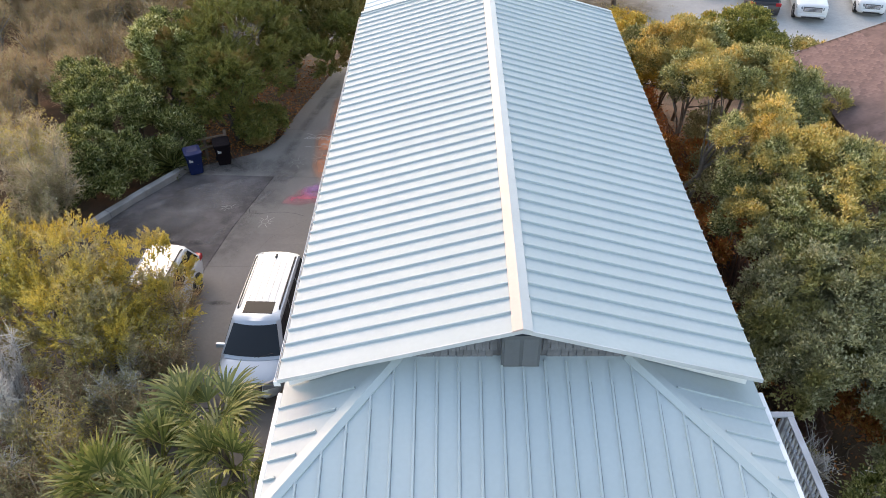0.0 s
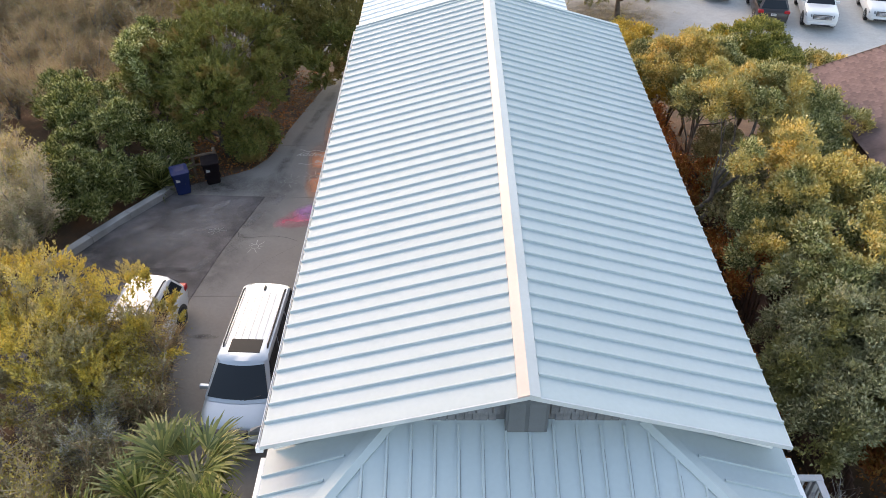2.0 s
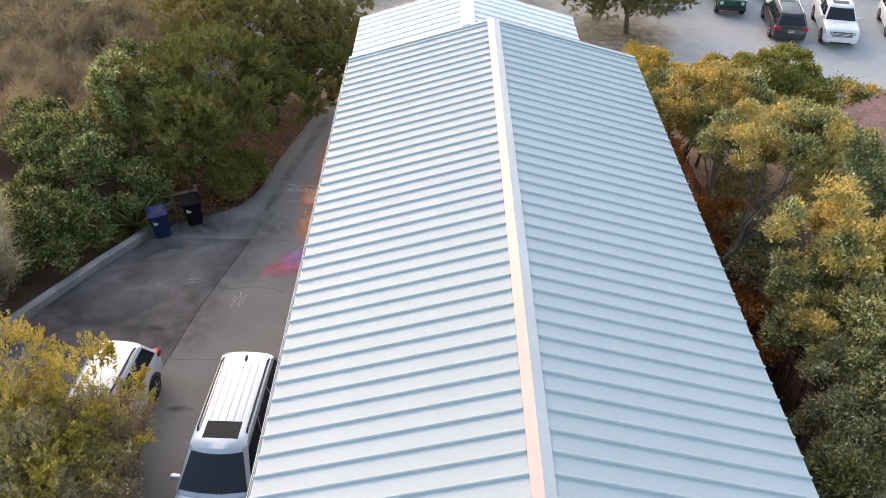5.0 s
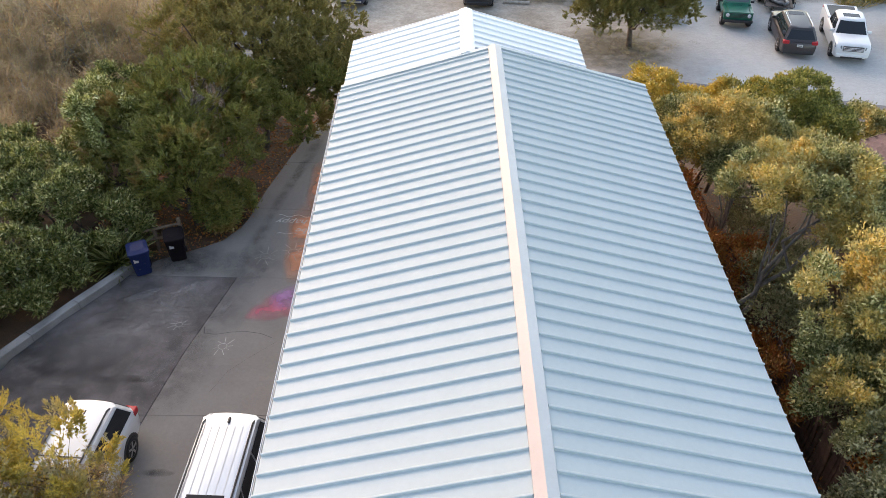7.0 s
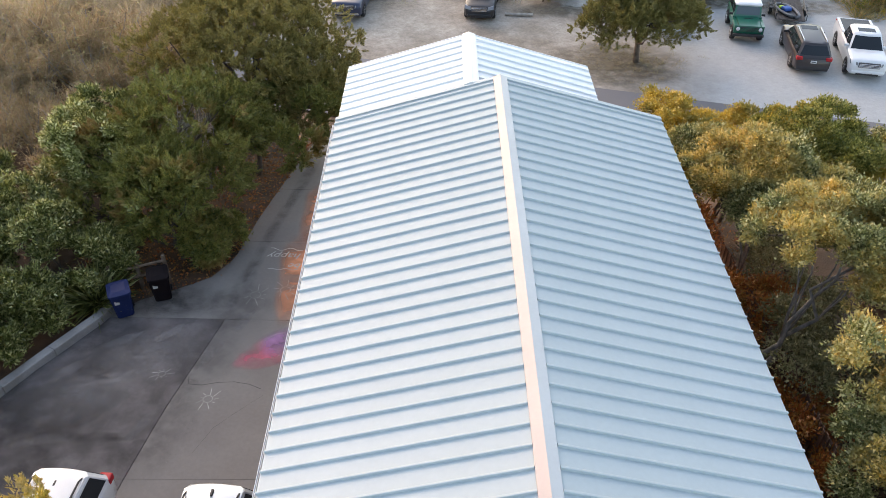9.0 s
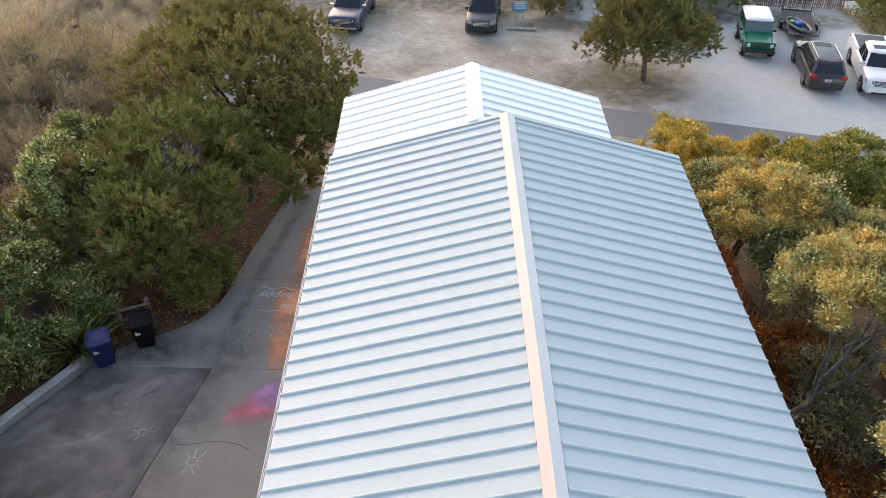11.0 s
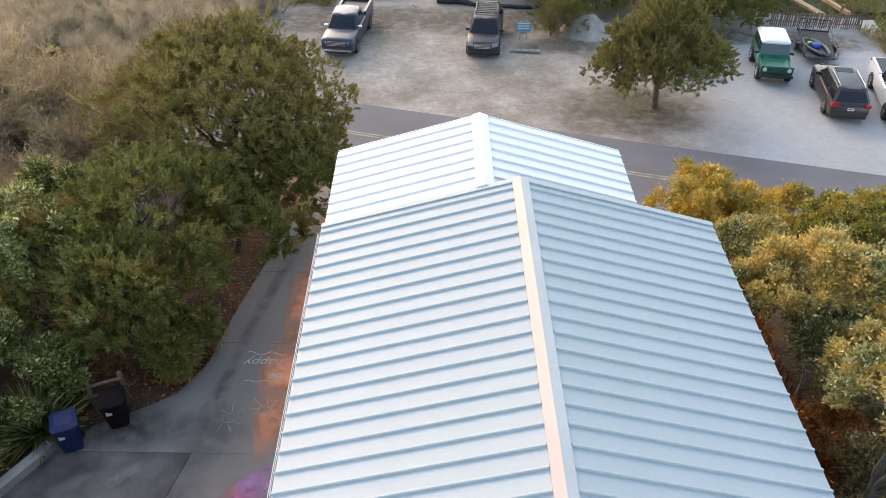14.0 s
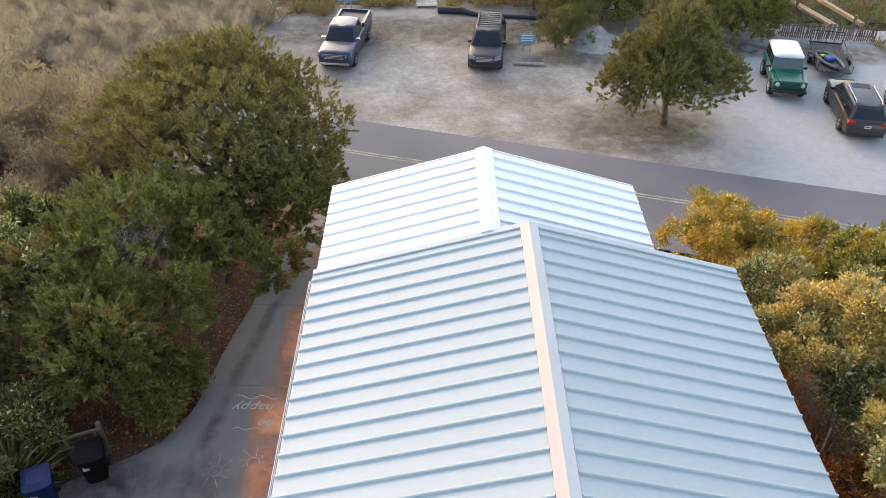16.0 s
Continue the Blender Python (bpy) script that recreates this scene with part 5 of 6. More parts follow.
ring = [(NX, NZ - 0.02), (NR, NZ - 0.02 + (NR - NX) * NS), (2 * NR - NX, NZ - 0.02), (2 * NR - NX, NZ - 0.16), (NR, NZ - 0.16 + (NR - NX) * NS), (NX, NZ - 0.16)]
part("roof_deck", loft([[(x, y, z) for x, z in ring] for y in (NY0, NY1)]), MAROON, near_house)
part("wall", loft([[(x, y, z) for x, z in ((NX + 0.5, -2.5), (2 * NR - NX - 0.5, -2.5), (2 * NR - NX - 0.5, NZ), (NR, NZ + (NR - NX) * NS - 0.2), (NX + 0.5, NZ))] for y in (NY0 + 0.4, NY1 - 0.4)]), WOOD, near_house, "brown board wall")
part("roof_slope", loft([[(2 * NR - x, y, NZ + (x - NX) * NS + o) for x, o in ((NX, 0), (NR, 0), (NR, 0.02), (NX, 0.02))] for y in (NY0, NY1)]), SHINGLE, near_house)
part("rake_board", loft([[(x, NY1 + o, NZ + (x - NX) * NS + dz) for o, dz in ((0.003, -0.2), (0.03, -0.2), (0.03, 0.02), (0.003, 0.02))] for x in (NX, NR)]), WOOD, near_house)
# shingles: the nearest as pieces, the rest joined
ang = -math.atan(NS)
tab = part("shingle", box((-0.17, -0.15, 0.0), (0.03, 0.15, 0.012)), SHINGLE, near_house)
rest_v, rest_f = [], []
rs = random.Random(4)
count = 0
rows = int((NR - NX) / 0.135)
for i in range(rows):
    x = NX + 0.1 + i * 0.135
    for j in range(int((NY1 - NY0) / 0.305)):
        y = NY0 + 0.16 + j * 0.305 + (0.15 if i % 2 else 0)
        if y > NY1 - 0.1:
            continue
        m = Matrix.Translation((x, y, NZ + (x - NX) * NS + 0.006 + rs.uniform(0, 0.008))) @ Matrix.Rotation(ang, 4, "Y")
        if count < 300 and y > NY1 - 4.7 and x < NX + 2.7:
            if count == 0:
                tab.matrix_local = m
            else:
                again(tab, near_house, m)
            count += 1
        else:
            k = len(rest_v)
            rest_v += [m @ Vector(p) for p in ((-0.17, -0.15, 0), (0.03, -0.15, 0), (0.03, 0.15, 0), (-0.17, 0.15, 0), (-0.17, -0.15, 0.014), (0.03, -0.15, 0.014), (0.03, 0.15, 0.014), (-0.17, 0.15, 0.014))]
            rest_f += [(k + 4, k + 5, k + 6, k + 7), (k, k + 4, k + 7, k + 3), (k, k + 1, k + 5, k + 4), (k + 2, k + 3, k + 7, k + 6)]
SH2 = mat("brown_asphalt_shingle_field", (0.168, 0.108, 0.10), 0.9, var=0.25, scale=1.2, fine=5, bump=0.2)
tagged(raw("shingle_field", rest_v, rest_f, SH2, near_house), kind="stuff")


# ---- plants ----
def quads(name, corners, material, parent):
    """corners: (n, k, 3): n separate k-sided faces."""
    n, k = corners.shape[:2]
    me = bpy.data.meshes.new(name)
    me.vertices.add(n * k)
    me.vertices.foreach_set("co", corners.reshape(-1).astype(np.float32))
    me.loops.add(n * k)
    me.loops.foreach_set("vertex_index", np.arange(n * k, dtype=np.int32))
    me.polygons.add(n)
    me.polygons.foreach_set("loop_start", np.arange(0, n * k, k, dtype=np.int32))
    me.polygons.foreach_set("loop_total", np.full(n, k, dtype=np.int32))
    me.update()
    me.validate()
    me.materials.append(material)
    ob = new(name, me)
    if parent:
        ob.parent = parent
    return tagged(ob, kind="stuff") if not parent else ob


def unit(v):
    return v / np.maximum(np.linalg.norm(v, axis=-1, keepdims=True), 1e-6)


def blades(base, way, length, width, rng):
    """Rhombic leaves from base along way."""
    side = unit(np.cross(way, unit(rng.normal(size=way.shape))))
    l, w = length[:, None], width[:, None]
    bend = np.zeros_like(way)
    bend[:, 2] = -0.12
    mid = base + way * l * 0.45
    return np.stack([base, mid + side * w / 2, base + (way + bend) * l, mid - side * w / 2], 1)


def clumps(rng, blobs, n, tuft=0.45, share=8):
    """n clump middles gathered into rounded tufts over the outside of several ellipsoids, with the way outwards."""
    b0 = np.array(blobs, float)
    sizes = b0[:, 3] * b0[:, 4] + b0[:, 3] * b0[:, 5] + b0[:, 4] * b0[:, 5]
    m = max(6, n // share)
    pick = rng.choice(len(b0), m, p=sizes / sizes.sum())
    b = b0[pick]
    d = unit(rng.normal(size=(m, 3)))
    d[:, 2] = np.where(d[:, 2] < -0.35, -d[:, 2], d[:, 2])
    shell = np.where(rng.random(m) < 0.85, rng.uniform(0.74, 1.0, m), rng.uniform(0.35, 0.74, m))
    for i in range(m):
        shell[i] *= 1 + 0.3 * noise.noise(Vector(d[i] * 2.0 + b[i, :3]))
    mid = b[:, :3] + d * b[:, 3:6] * shell[:, None]
    face = unit(d / b[:, 3:6] * b[:, 3:6].mean(1, keepdims=True) + np.array([0, 0, 0.35]))
    size = tuft * rng.uniform(0.6, 1.35, m) * np.minimum(1.0, b[:, 3:6].mean(1) / 1.1)
    k = rng.integers(0, m, n)
    e = unit(rng.normal(size=(n, 3)))
    e = unit(np.where((e * face[k]).sum(1, keepdims=True) < -0.15, -e, e) + face[k] * 0.25)
    return mid[k] + e * size[k][:, None] * rng.uniform(0.75, 1.05, n)[:, None], unit(e + face[k] * 0.5)


def leafy_crown(rng, blobs, n, per, spread, leaf, ratio, up=0.25):
    c, o = clumps(rng, blobs, n)
    size = rng.uniform(0.6, 1.3, n)
    idx = np.repeat(np.arange(n), per)
    off = rng.normal(size=(n * per, 3)) * np.array([1, 1, 0.75]) * (spread * 0.42 * size[idx])[:, None]
    out = unit(off + o[idx] * spread * 0.6)
    way = unit(out * 0.8 + rng.normal(size=out.shape) * 0.55 + np.array([0, 0, up]))
    ln = leaf * rng.uniform(0.6, 1.3, n * per)
    base = c[idx] + off
    side = unit(np.cross(way, rng.normal(size=way.shape))) * (ln * ratio * 0.5)[:, None]
    return np.stack([base - side, base + side, base + way * ln[:, None]], 1), c


def spray_crown(rng, blobs, n, per, length, leaf, up=0.45):
    """Conifer sprays: tufts that taper to a point, pointing outwards and up."""
    c, o = clumps(rng, blobs, n, 0.42, 6)
    axis = unit(o + np.array([0, 0, up]) + rng.normal(size=o.shape) * 0.35)
    idx = np.repeat(np.arange(n), per)
    t = rng.random(n * per) ** 0.8
    ln = length * rng.uniform(0.6, 1.35, n)[idx]
    rad = unit(np.cross(axis[idx], rng.normal(size=(n * per, 3))))
    base = c[idx] + axis[idx] * (ln * (t - 0.4))[:, None] + rad * (ln * 0.32 * (1 - t) * rng.random(n * per))[:, None]
    way = unit(axis[idx] * 1.0 + rad * 0.6 + rng.normal(size=rad.shape) * 0.22)
    l = (leaf * rng.uniform(0.6, 1.3, n * per) * (1.15 - 0.5 * t))[:, None]
    side = unit(np.cross(way, rng.normal(size=way.shape))) * l * 0.23
    return np.stack([base - side, base + side, base + way * l], 1), c


def trunk(rng, x, y, z, targets, girth, material, parent, fork=0.35):
    """A crooked stem with limbs that leave it at several heights."""
    top = Vector(targets.mean(0)) * 0.8 + Vector((0, 0, targets[:, 2].max() * 0.15))
    bm = bmesh.new()
    k = 7
    stem = [Vector((x, y, z - 0.3))]
    for i in range(1, k + 1):
        stem.append(Vector((x, y, z)).lerp(top, i / k) + Vector((rng.normal() * 0.13, rng.normal() * 0.13, 0)))
    rod([tuple(p) for p in stem], [girth * (1 - 0.75 * i / k) for i in range(k + 1)], 8, bm)
    for p in targets:
        p = Vector(p)
        i = int(rng.integers(2, k))
        while i > 2 and stem[i].z > p.z - 0.1:
            i -= 1
        f = stem[i]
        mid = f.lerp(p, 0.5) + Vector(rng.normal(size=3) * 0.2)
        g = girth * (1 - 0.75 * i / k)
        rod([tuple(f), tuple(f.lerp(mid, 0.5) + Vector(rng.normal(size=3) * 0.1)), tuple(mid), tuple(mid.lerp(p, 0.5) + Vector(rng.normal(size=3) * 0.08)), tuple(p)], [g * 0.55, g * 0.45, g * 0.32, g * 0.2, g * 0.08], 6, bm)
    return part("trunk", bm, material, parent, "", True)


def tree(name, seed, x, y, blobs, n, per, style, material, label, category="tree", bark=None, leaf=0.15, spread=0.5, ratio=0.5, girth=0.12, limbs=14, group="", up=0.25, stems=1):
    """blobs: (dx, dy, middle height over the ground, rx, ry, rz)."""
    rng = np.random.default_rng(seed)
    z = ground_z(x, y) - 0.1
    t = empty(name, x, y, z, 0, label, category, group)
    b = [list(v) for v in blobs]
    faces, c = leafy_crown(rng, b, n, per, spread, leaf, ratio, up) if style == "leaf" else spray_crown(rng, b, n, per, spread, leaf, up)
    quads("crown", faces, material, t)
    for k in range(stems):
        pick = c[rng.choice(len(c), limbs, replace=False)]
        trunk(rng, rng.normal() * 0.25 * (stems > 1), rng.normal() * 0.25 * (stems > 1), 0.0, pick, girth, bark or BARK, t, 0.35 if style != "leaf" else 0.55)
    return t


def twiggy(name, seed, x, y, r, h, n, material, label, leaf_material=None, leaves=0, group="", category="shrub", stems=9, width=0.014, twig=0.55):
    """A bare shrub: stems that branch into a haze of twigs."""
    rng = np.random.default_rng(seed)
    t = empty(name, x, y, ground_z(x, y) - 0.1, 0, label, category, group)
    a = rng.uniform(0, 2 * math.pi, stems)
    tip = np.stack([np.cos(a) * r * rng.uniform(0.2, 0.75, stems), np.sin(a) * r * rng.uniform(0.2, 0.75, stems), h * rng.uniform(0.5, 0.8, stems)], 1)
    bm = bmesh.new()
    for p in tip:
        m = Vector(p) * 0.5 + Vector(rng.normal(size=3) * 0.12)
        rod([(0, 0, -0.1), tuple(m), tuple(p)], [0.05, 0.035, 0.015], 5, bm)
    tagged(part("branchwork", bm, PALEBARK, t), kind="stuff")
    k = rng.integers(0, stems, n)
    s = rng.uniform(0.35, 1.0, n)[:, None]
    base = tip[k] * s
    way = unit(unit(tip[k]) * 0.5 + rng.normal(size=(n, 3)) * 0.75 + np.array([0, 0, 0.25]))
    ln = rng.uniform(0.25, 0.95, n) * r * twig
    second = rng.random(n) < 0.6
    base2 = base.copy()
    j = rng.integers(0, n, n)
    base2[second] = (base[j] + way[j] * (ln[j] * rng.uniform(0.3, 1, n))[:, None])[second]
    ln2 = np.where(second, ln * 0.55, ln)
    side = unit(np.cross(way, rng.normal(size=(n, 3)))) * (width * np.where(second, 0.6, 1.0))[:, None]
    bend = rng.normal(size=(n, 3)) * 0.1 * ln2[:, None]
    e = base2 + way * ln2[:, None] + bend
    tagged(quads("twig_haze", np.stack([base2 - side, base2 + side, e + side * 0.35, e - side * 0.35], 1), material, t), kind="stuff")
    if leaves:
        j = rng.integers(0, n, leaves)
        p = base2[j] + way[j] * (ln2[j] * rng.uniform(0.5, 1.0, leaves))[:, None] + rng.normal(size=(leaves, 3)) * 0.04
        l = rng.uniform(0.05, 0.12, leaves)
        tagged(quads("sparse_foliage", blades(p, unit(rng.normal(size=(leaves, 3)) + np.array([0, 0, 0.4])), l, l * 0.45, rng), leaf_material, t), kind="stuff")
    return t


# trees along the board fence, beside the roof
def oak(seed, x, y, top, r, material, label, n=440, per=86, **kw):
    g = ground_z(x, y)
    h = top - g
    rng = np.random.default_rng(seed + 100)
    blobs = [(0, 0, h - r * 0.72, r * 0.85, r * 0.85, r * 0.66)]
    for k in range(5):
        a = k * 1.2566 + rng.uniform(-0.4, 0.4)
        q = r * rng.uniform(0.42, 0.55)
        blobs.append((math.cos(a) * r * 0.55, math.sin(a) * r * 0.55, h - r * rng.uniform(0.75, 1.25), q, q, q * 0.85))
    return tree("roadside_shrub", seed, x, y, blobs, n, per, "leaf", material, label, category="shrub", leaf=0.105, spread=0.30, ratio=0.7, girth=0.10, group="roadside shrubs", **kw)


def canopy(seed, x, y, blobs, material, label, n=500, per=100, **kw):
    """An oak whose crown is given as (x, y, z, radius) in the world."""
    g = ground_z(x, y) - 0.1
    made = []
    rng = np.random.default_rng(seed + 500)
    for bx, by, bz, r in blobs:
        made.append((bx - x, by - y, bz - g, r * 0.92, r * 0.92, r * 0.72))
        for k in range(3):
            a = rng.uniform(0, 2 * math.pi)
            made.append((bx - x + math.cos(a) * r * 0.6, by - y + math.sin(a) * r * 0.6, bz - g + r * rng.uniform(-0.35, 0.2), r * 0.5, r * 0.5, r * 0.42))
    return tree("oak_tree", seed, x, y, made, n, per, "leaf", material, label, leaf=0.098, spread=0.25, ratio=0.6, girth=0.11, group="fence line trees", up=0.4, **{"limbs": 8, **kw})


canopy(3, 7.9, 14.9, [(7.7, 15.2, 5.9, 1.0), (9.8, 15.4, 5.2, 1.75), (11.8, 15.2, 4.5, 1.4), (10.6, 13.9, 4.6, 1.2), (8.8, 16.4, 4.8, 1.3)], L_OAK, "gold-tipped green evergreen oak with pale forked trunk by the fence", 1400, bark=PALEBARK, stems=2, limbs=6)
canopy(1, 9.4, 9.2, [(8.3, 10.5, 5.7, 1.35), (9.8, 9.2, 5.1, 1.8), (11.6, 9.6, 4.7, 1.5), (9.1, 7.4, 4.6, 1.7), (8.3, 8.8, 4.4, 1.2)], L_OAK, "gold-tipped green evergreen oak beside the board fence", 1500)
canopy(2, 9.9, 5.2, [(9.5, 5.2, 3.9, 1.75), (11.2, 6.0, 4.0, 1.7), (10.8, 4.2, 3.2, 1.6), (9.0, 3.4, 2.9, 1.4), (8.2, 4.6, 3.2, 1.2), (8.2, 6.4, 4.0, 1.2), (7.7, 3.2, 2.4, 1.0), (7.7, 5.4, 2.8, 1.0)], L_GREYGREEN, "silvery grey-green evergreen oak beside the board fence", 1900, bark=PALEBARK)
canopy(4, 8.4, 19.8, [(7.6, 20.0, 4.5, 1.2), (9.0, 20.2, 4.7, 1.35), (8.6, 18.7, 4.0, 1.15), (10.3, 19.2, 4.2, 1.2)], L_OAK, "gold-tipped green evergreen oak beside the board fence", 1100, bark=PALEBARK)
canopy(5, 11.9, 22.6, [(11.7, 23.2, 4.0, 1.45), (12.4, 21.8, 3.6, 1.2), (10.9, 24.2, 3.0, 1.2)], L_OAKGREEN, "rounded green evergreen oak near the road", 760)
canopy(7, 11.6, 1.8, [(11.8, 2.2, 2.6, 1.8), (10.6, 1.0, 1.9, 1.3)], L_GREYGREEN, "dark green evergreen oak below the deck", 420)
canopy(8, 9.6, -1.0, [(9.7, -0.8, 1.7, 1.5), (11.0, -1.8, 1.8, 1.4)], L_GREEN, "glossy dark green shrub below the deck", 380)
canopy(18, 7.9, 22.6, [(7.7, 22.8, 3.4, 1.2), (9.3, 22.4, 3.4, 1.2)], L_OAK, "gold-tipped green evergreen oak near the road", 380)
for k, (x, y, top, r) in enumerate(((7.6, 27.3, 3.4, 2.2), (10.4, 26.4, 3.3, 2.0), (7.6, 23.6, 3.6, 1.7), (12.8, 26.8, 3.0, 2.0), (9.6, 28.6, 1.9, 1.8), (15.6, 25.2, 3.0, 2.1))):
    oak(20 + k, x, y, top, r, L_GOLD if k in (0, 1, 2, 4) else L_OAK, "golden-yellow leafy shrub by the roadside", n=260, per=90, limbs=8)
for k, (x, y, h) in enumerate(((7.6, 5.5, 0.9), (10.4, 10.4, 2.2), (7.4, 12.6, 0.9), (9.7, 15.6, 2.4), (7.5, 18.6, 2.4), (10.3, 20.4, 2.4), (7.3, 21.2, 3.0), (9.9, 6.4, 2.0), (9.6, 12.4, 1.8), (11.0, 14.6, 2.2), (9.6, 18.2, 2.0), (11.2, 18.8, 2.2), (9.8, 8.4, 2.0), (11.4, 11.6, 2.0), (10.0, 2.6, 2.0), (11.2, 22.6, 1.8), (7.3, 8.9, 0.8), (7.4, 15.6, 1.2), (8.3, 13.4, 1.6), (9.0, 14.4, 2.4), (8.2, 17.2, 2.2), (9.4, 16.6, 2.6), (8.1, 11.6, 1.8))):
    tree("understorey_shrub", 60 + k, x, y, [(0, 0, h * 0.6, 0.7, 0.9, h * 0.55)], 70, 44, "leaf", L_RUST if k % 2 == 0 else L_GREYGREEN, "rust-coloured understorey shrub along the fence" if k % 2 == 0 else "sparse grey-green understorey shrub along the fence", "shrub", leaf=0.13, spread=0.4, girth=0.03, limbs=6)
for k, (x, y, r, h) in enumerate(((11.0, 4.6, 1.6, 3.4), (9.9, 0.2, 1.4, 3.0), (12.2, 4.0, 1.3, 4.6), (7.9, 1.2, 1.2, 2.8), (8.4, -0.6, 1.3, 2.4), (9.8, -2.4, 1.3, 2.2))):
    twiggy("bare_shrub", 70 + k, x, y, r, h, 1500, L_GREYTWIG, "leafless pale grey branching shrub", L_OLIVE, 500)

# cedars along the driveway
tree("cedar_tree", 30, -11.7, 35.0, [(0, 0, 4.4, 4.6, 4.6, 2.8), (3.0, 0.4, 4.2, 2.5, 2.8, 2.2), (3.4, -1.6, 3.4, 2.0, 2.0, 1.8), (-2.8, -0.8, 3.9, 2.6, 2.8, 2.3), (0.6, 2.6, 4.9, 2.8, 2.2, 2.3), (2.6, -2.8, 3.0, 2.4, 2.0, 1.7), (3.3, -4.0, 2.0, 1.5, 1.5, 1.2), (3.9, -2.6, 3.0, 1.5, 1.7, 1.5), (4.11, -2.76, 3.33, 1.3, 1.4, 1.2), (0.5, -2.5, 4.0, 3.0, 2.4, 1.9), (-1.6, 2.2, 5.2, 2.0, 1.8, 2.0)], 5600, 62, "spray", L_CEDAR2, "large spreading brown-green cedar at the driveway mouth", leaf=0.11, spread=0.42, girth=0.3, limbs=26)
tree("cedar_tree", 31, -12.3, 26.0, [(-0.3, 0, 3.4, 3.0, 3.3, 2.3), (1.3, -1.6, 2.3, 1.5, 1.7, 1.6), (-2.4, -0.6, 3.0, 2.2, 2.2, 2.0), (1.0, 2.6, 3.0, 1.9, 2.1, 1.9), (-0.4, -2.6, 3.4, 1.5, 1.5, 1.5)], 2600, 70, "spray", L_CEDAR, "dense dark green cedar beside the driveway", leaf=0.11, spread=0.46, girth=0.24, limbs=22)
tree("cedar_tree", 32, -12.1, 22.4, [(0, 0, 2.7, 1.3, 1.3, 1.6), (-0.9, 0.6, 1.9, 1.3, 1.3, 1.3), (0.5, -0.3, 1.5, 0.8, 0.8, 1.1)], 420, 80, "spray", L_CEDAR, "upright dark green cedar behind the bins", leaf=0.15, spread=0.6, girth=0.14, limbs=12)
tree("broadleaf_shrub", 33, -15.6, 24.8, [(0, 0, 3.5, 1.5, 1.5, 1.7), (-0.6, 0.6, 2.4, 1.5, 1.5, 1.4), (0.8, -0.4, 2.6, 1.0, 1.0, 1.1)], 300, 80, "leaf", L_PALEGREEN, "tall pale green glossy broadleaf shrub among cedars", "shrub", leaf=0.15, ratio=0.5, spread=0.27, girth=0.07, limbs=12)
tree("cedar_tree", 36, -14.7, 23.0, [(0, 0, 1.7, 1.4, 1.4, 1.3), (-1.3, 0.3, 1.4, 1.2, 1.2, 1.1), (0.9, 0.5, 1.5, 1.0, 1.0, 1.1)], 240, 70, "spray", L_CEDAR, "low dark green cedar among broadleaf shrubs", leaf=0.14, spread=0.55, girth=0.12, limbs=12)
tree("feathery_bush", 37, -10.8, 7.6, [(-0.6, 0.3, 2.9, 1.3, 1.2, 0.8), (0.2, -0.6, 2.2, 1.0, 1.0, 0.8)], 130, 60, "spray", L_YELLOW, "sparse yellow-green bush overhanging a white car", "bush", leaf=0.12, spread=0.55, girth=0.04, limbs=12, up=0.7, stems=2)
tree("cedar_tree", 34, -10.6, 29.6, [(0, 0, 2.2, 1.2, 2.0, 1.4), (0.3, 2.2, 2.0, 1.2, 1.5, 1.2), (2.40, -2.09, 2.65, 1.1, 1.2, 0.9), (3.01, 1.45, 2.35, 1.2, 1.3, 1.0)], 760, 100, "spray", L_CEDAR, "low dark green cedar overhanging the driveway", leaf=0.15, spread=0.6, girth=0.14, limbs=12)
tree("cedar_tree", 35, 10.24, 44.2, [(0, 0.4, 2.8, 3.1, 2.5, 1.8), (1.8, 0.6, 2.7, 2.0, 1.8, 1.4), (-1.8, 0.5, 2.5, 1.9, 1.7, 1.3), (0.4, 1.6, 4.2, 2.2, 1.9, 1.5), (0.2, 1.3, 5.0, 1.6, 1.5, 1.3), (-1.6, 1.0, 3.5, 1.5, 1.5, 1.2), (2.9, 1.0, 2.3, 1.2, 1.4, 0.9), (-0.6, -0.8, 2.5, 2.0, 1.5, 1.1), (-2.8, 0.4, 2.0, 1.1, 1.3, 0.8)], 3600, 70, "spray", L_JUNIPER, "rounded brown-green cedar standing in the lot", leaf=0.105, spread=0.42, girth=0.2, limbs=20)
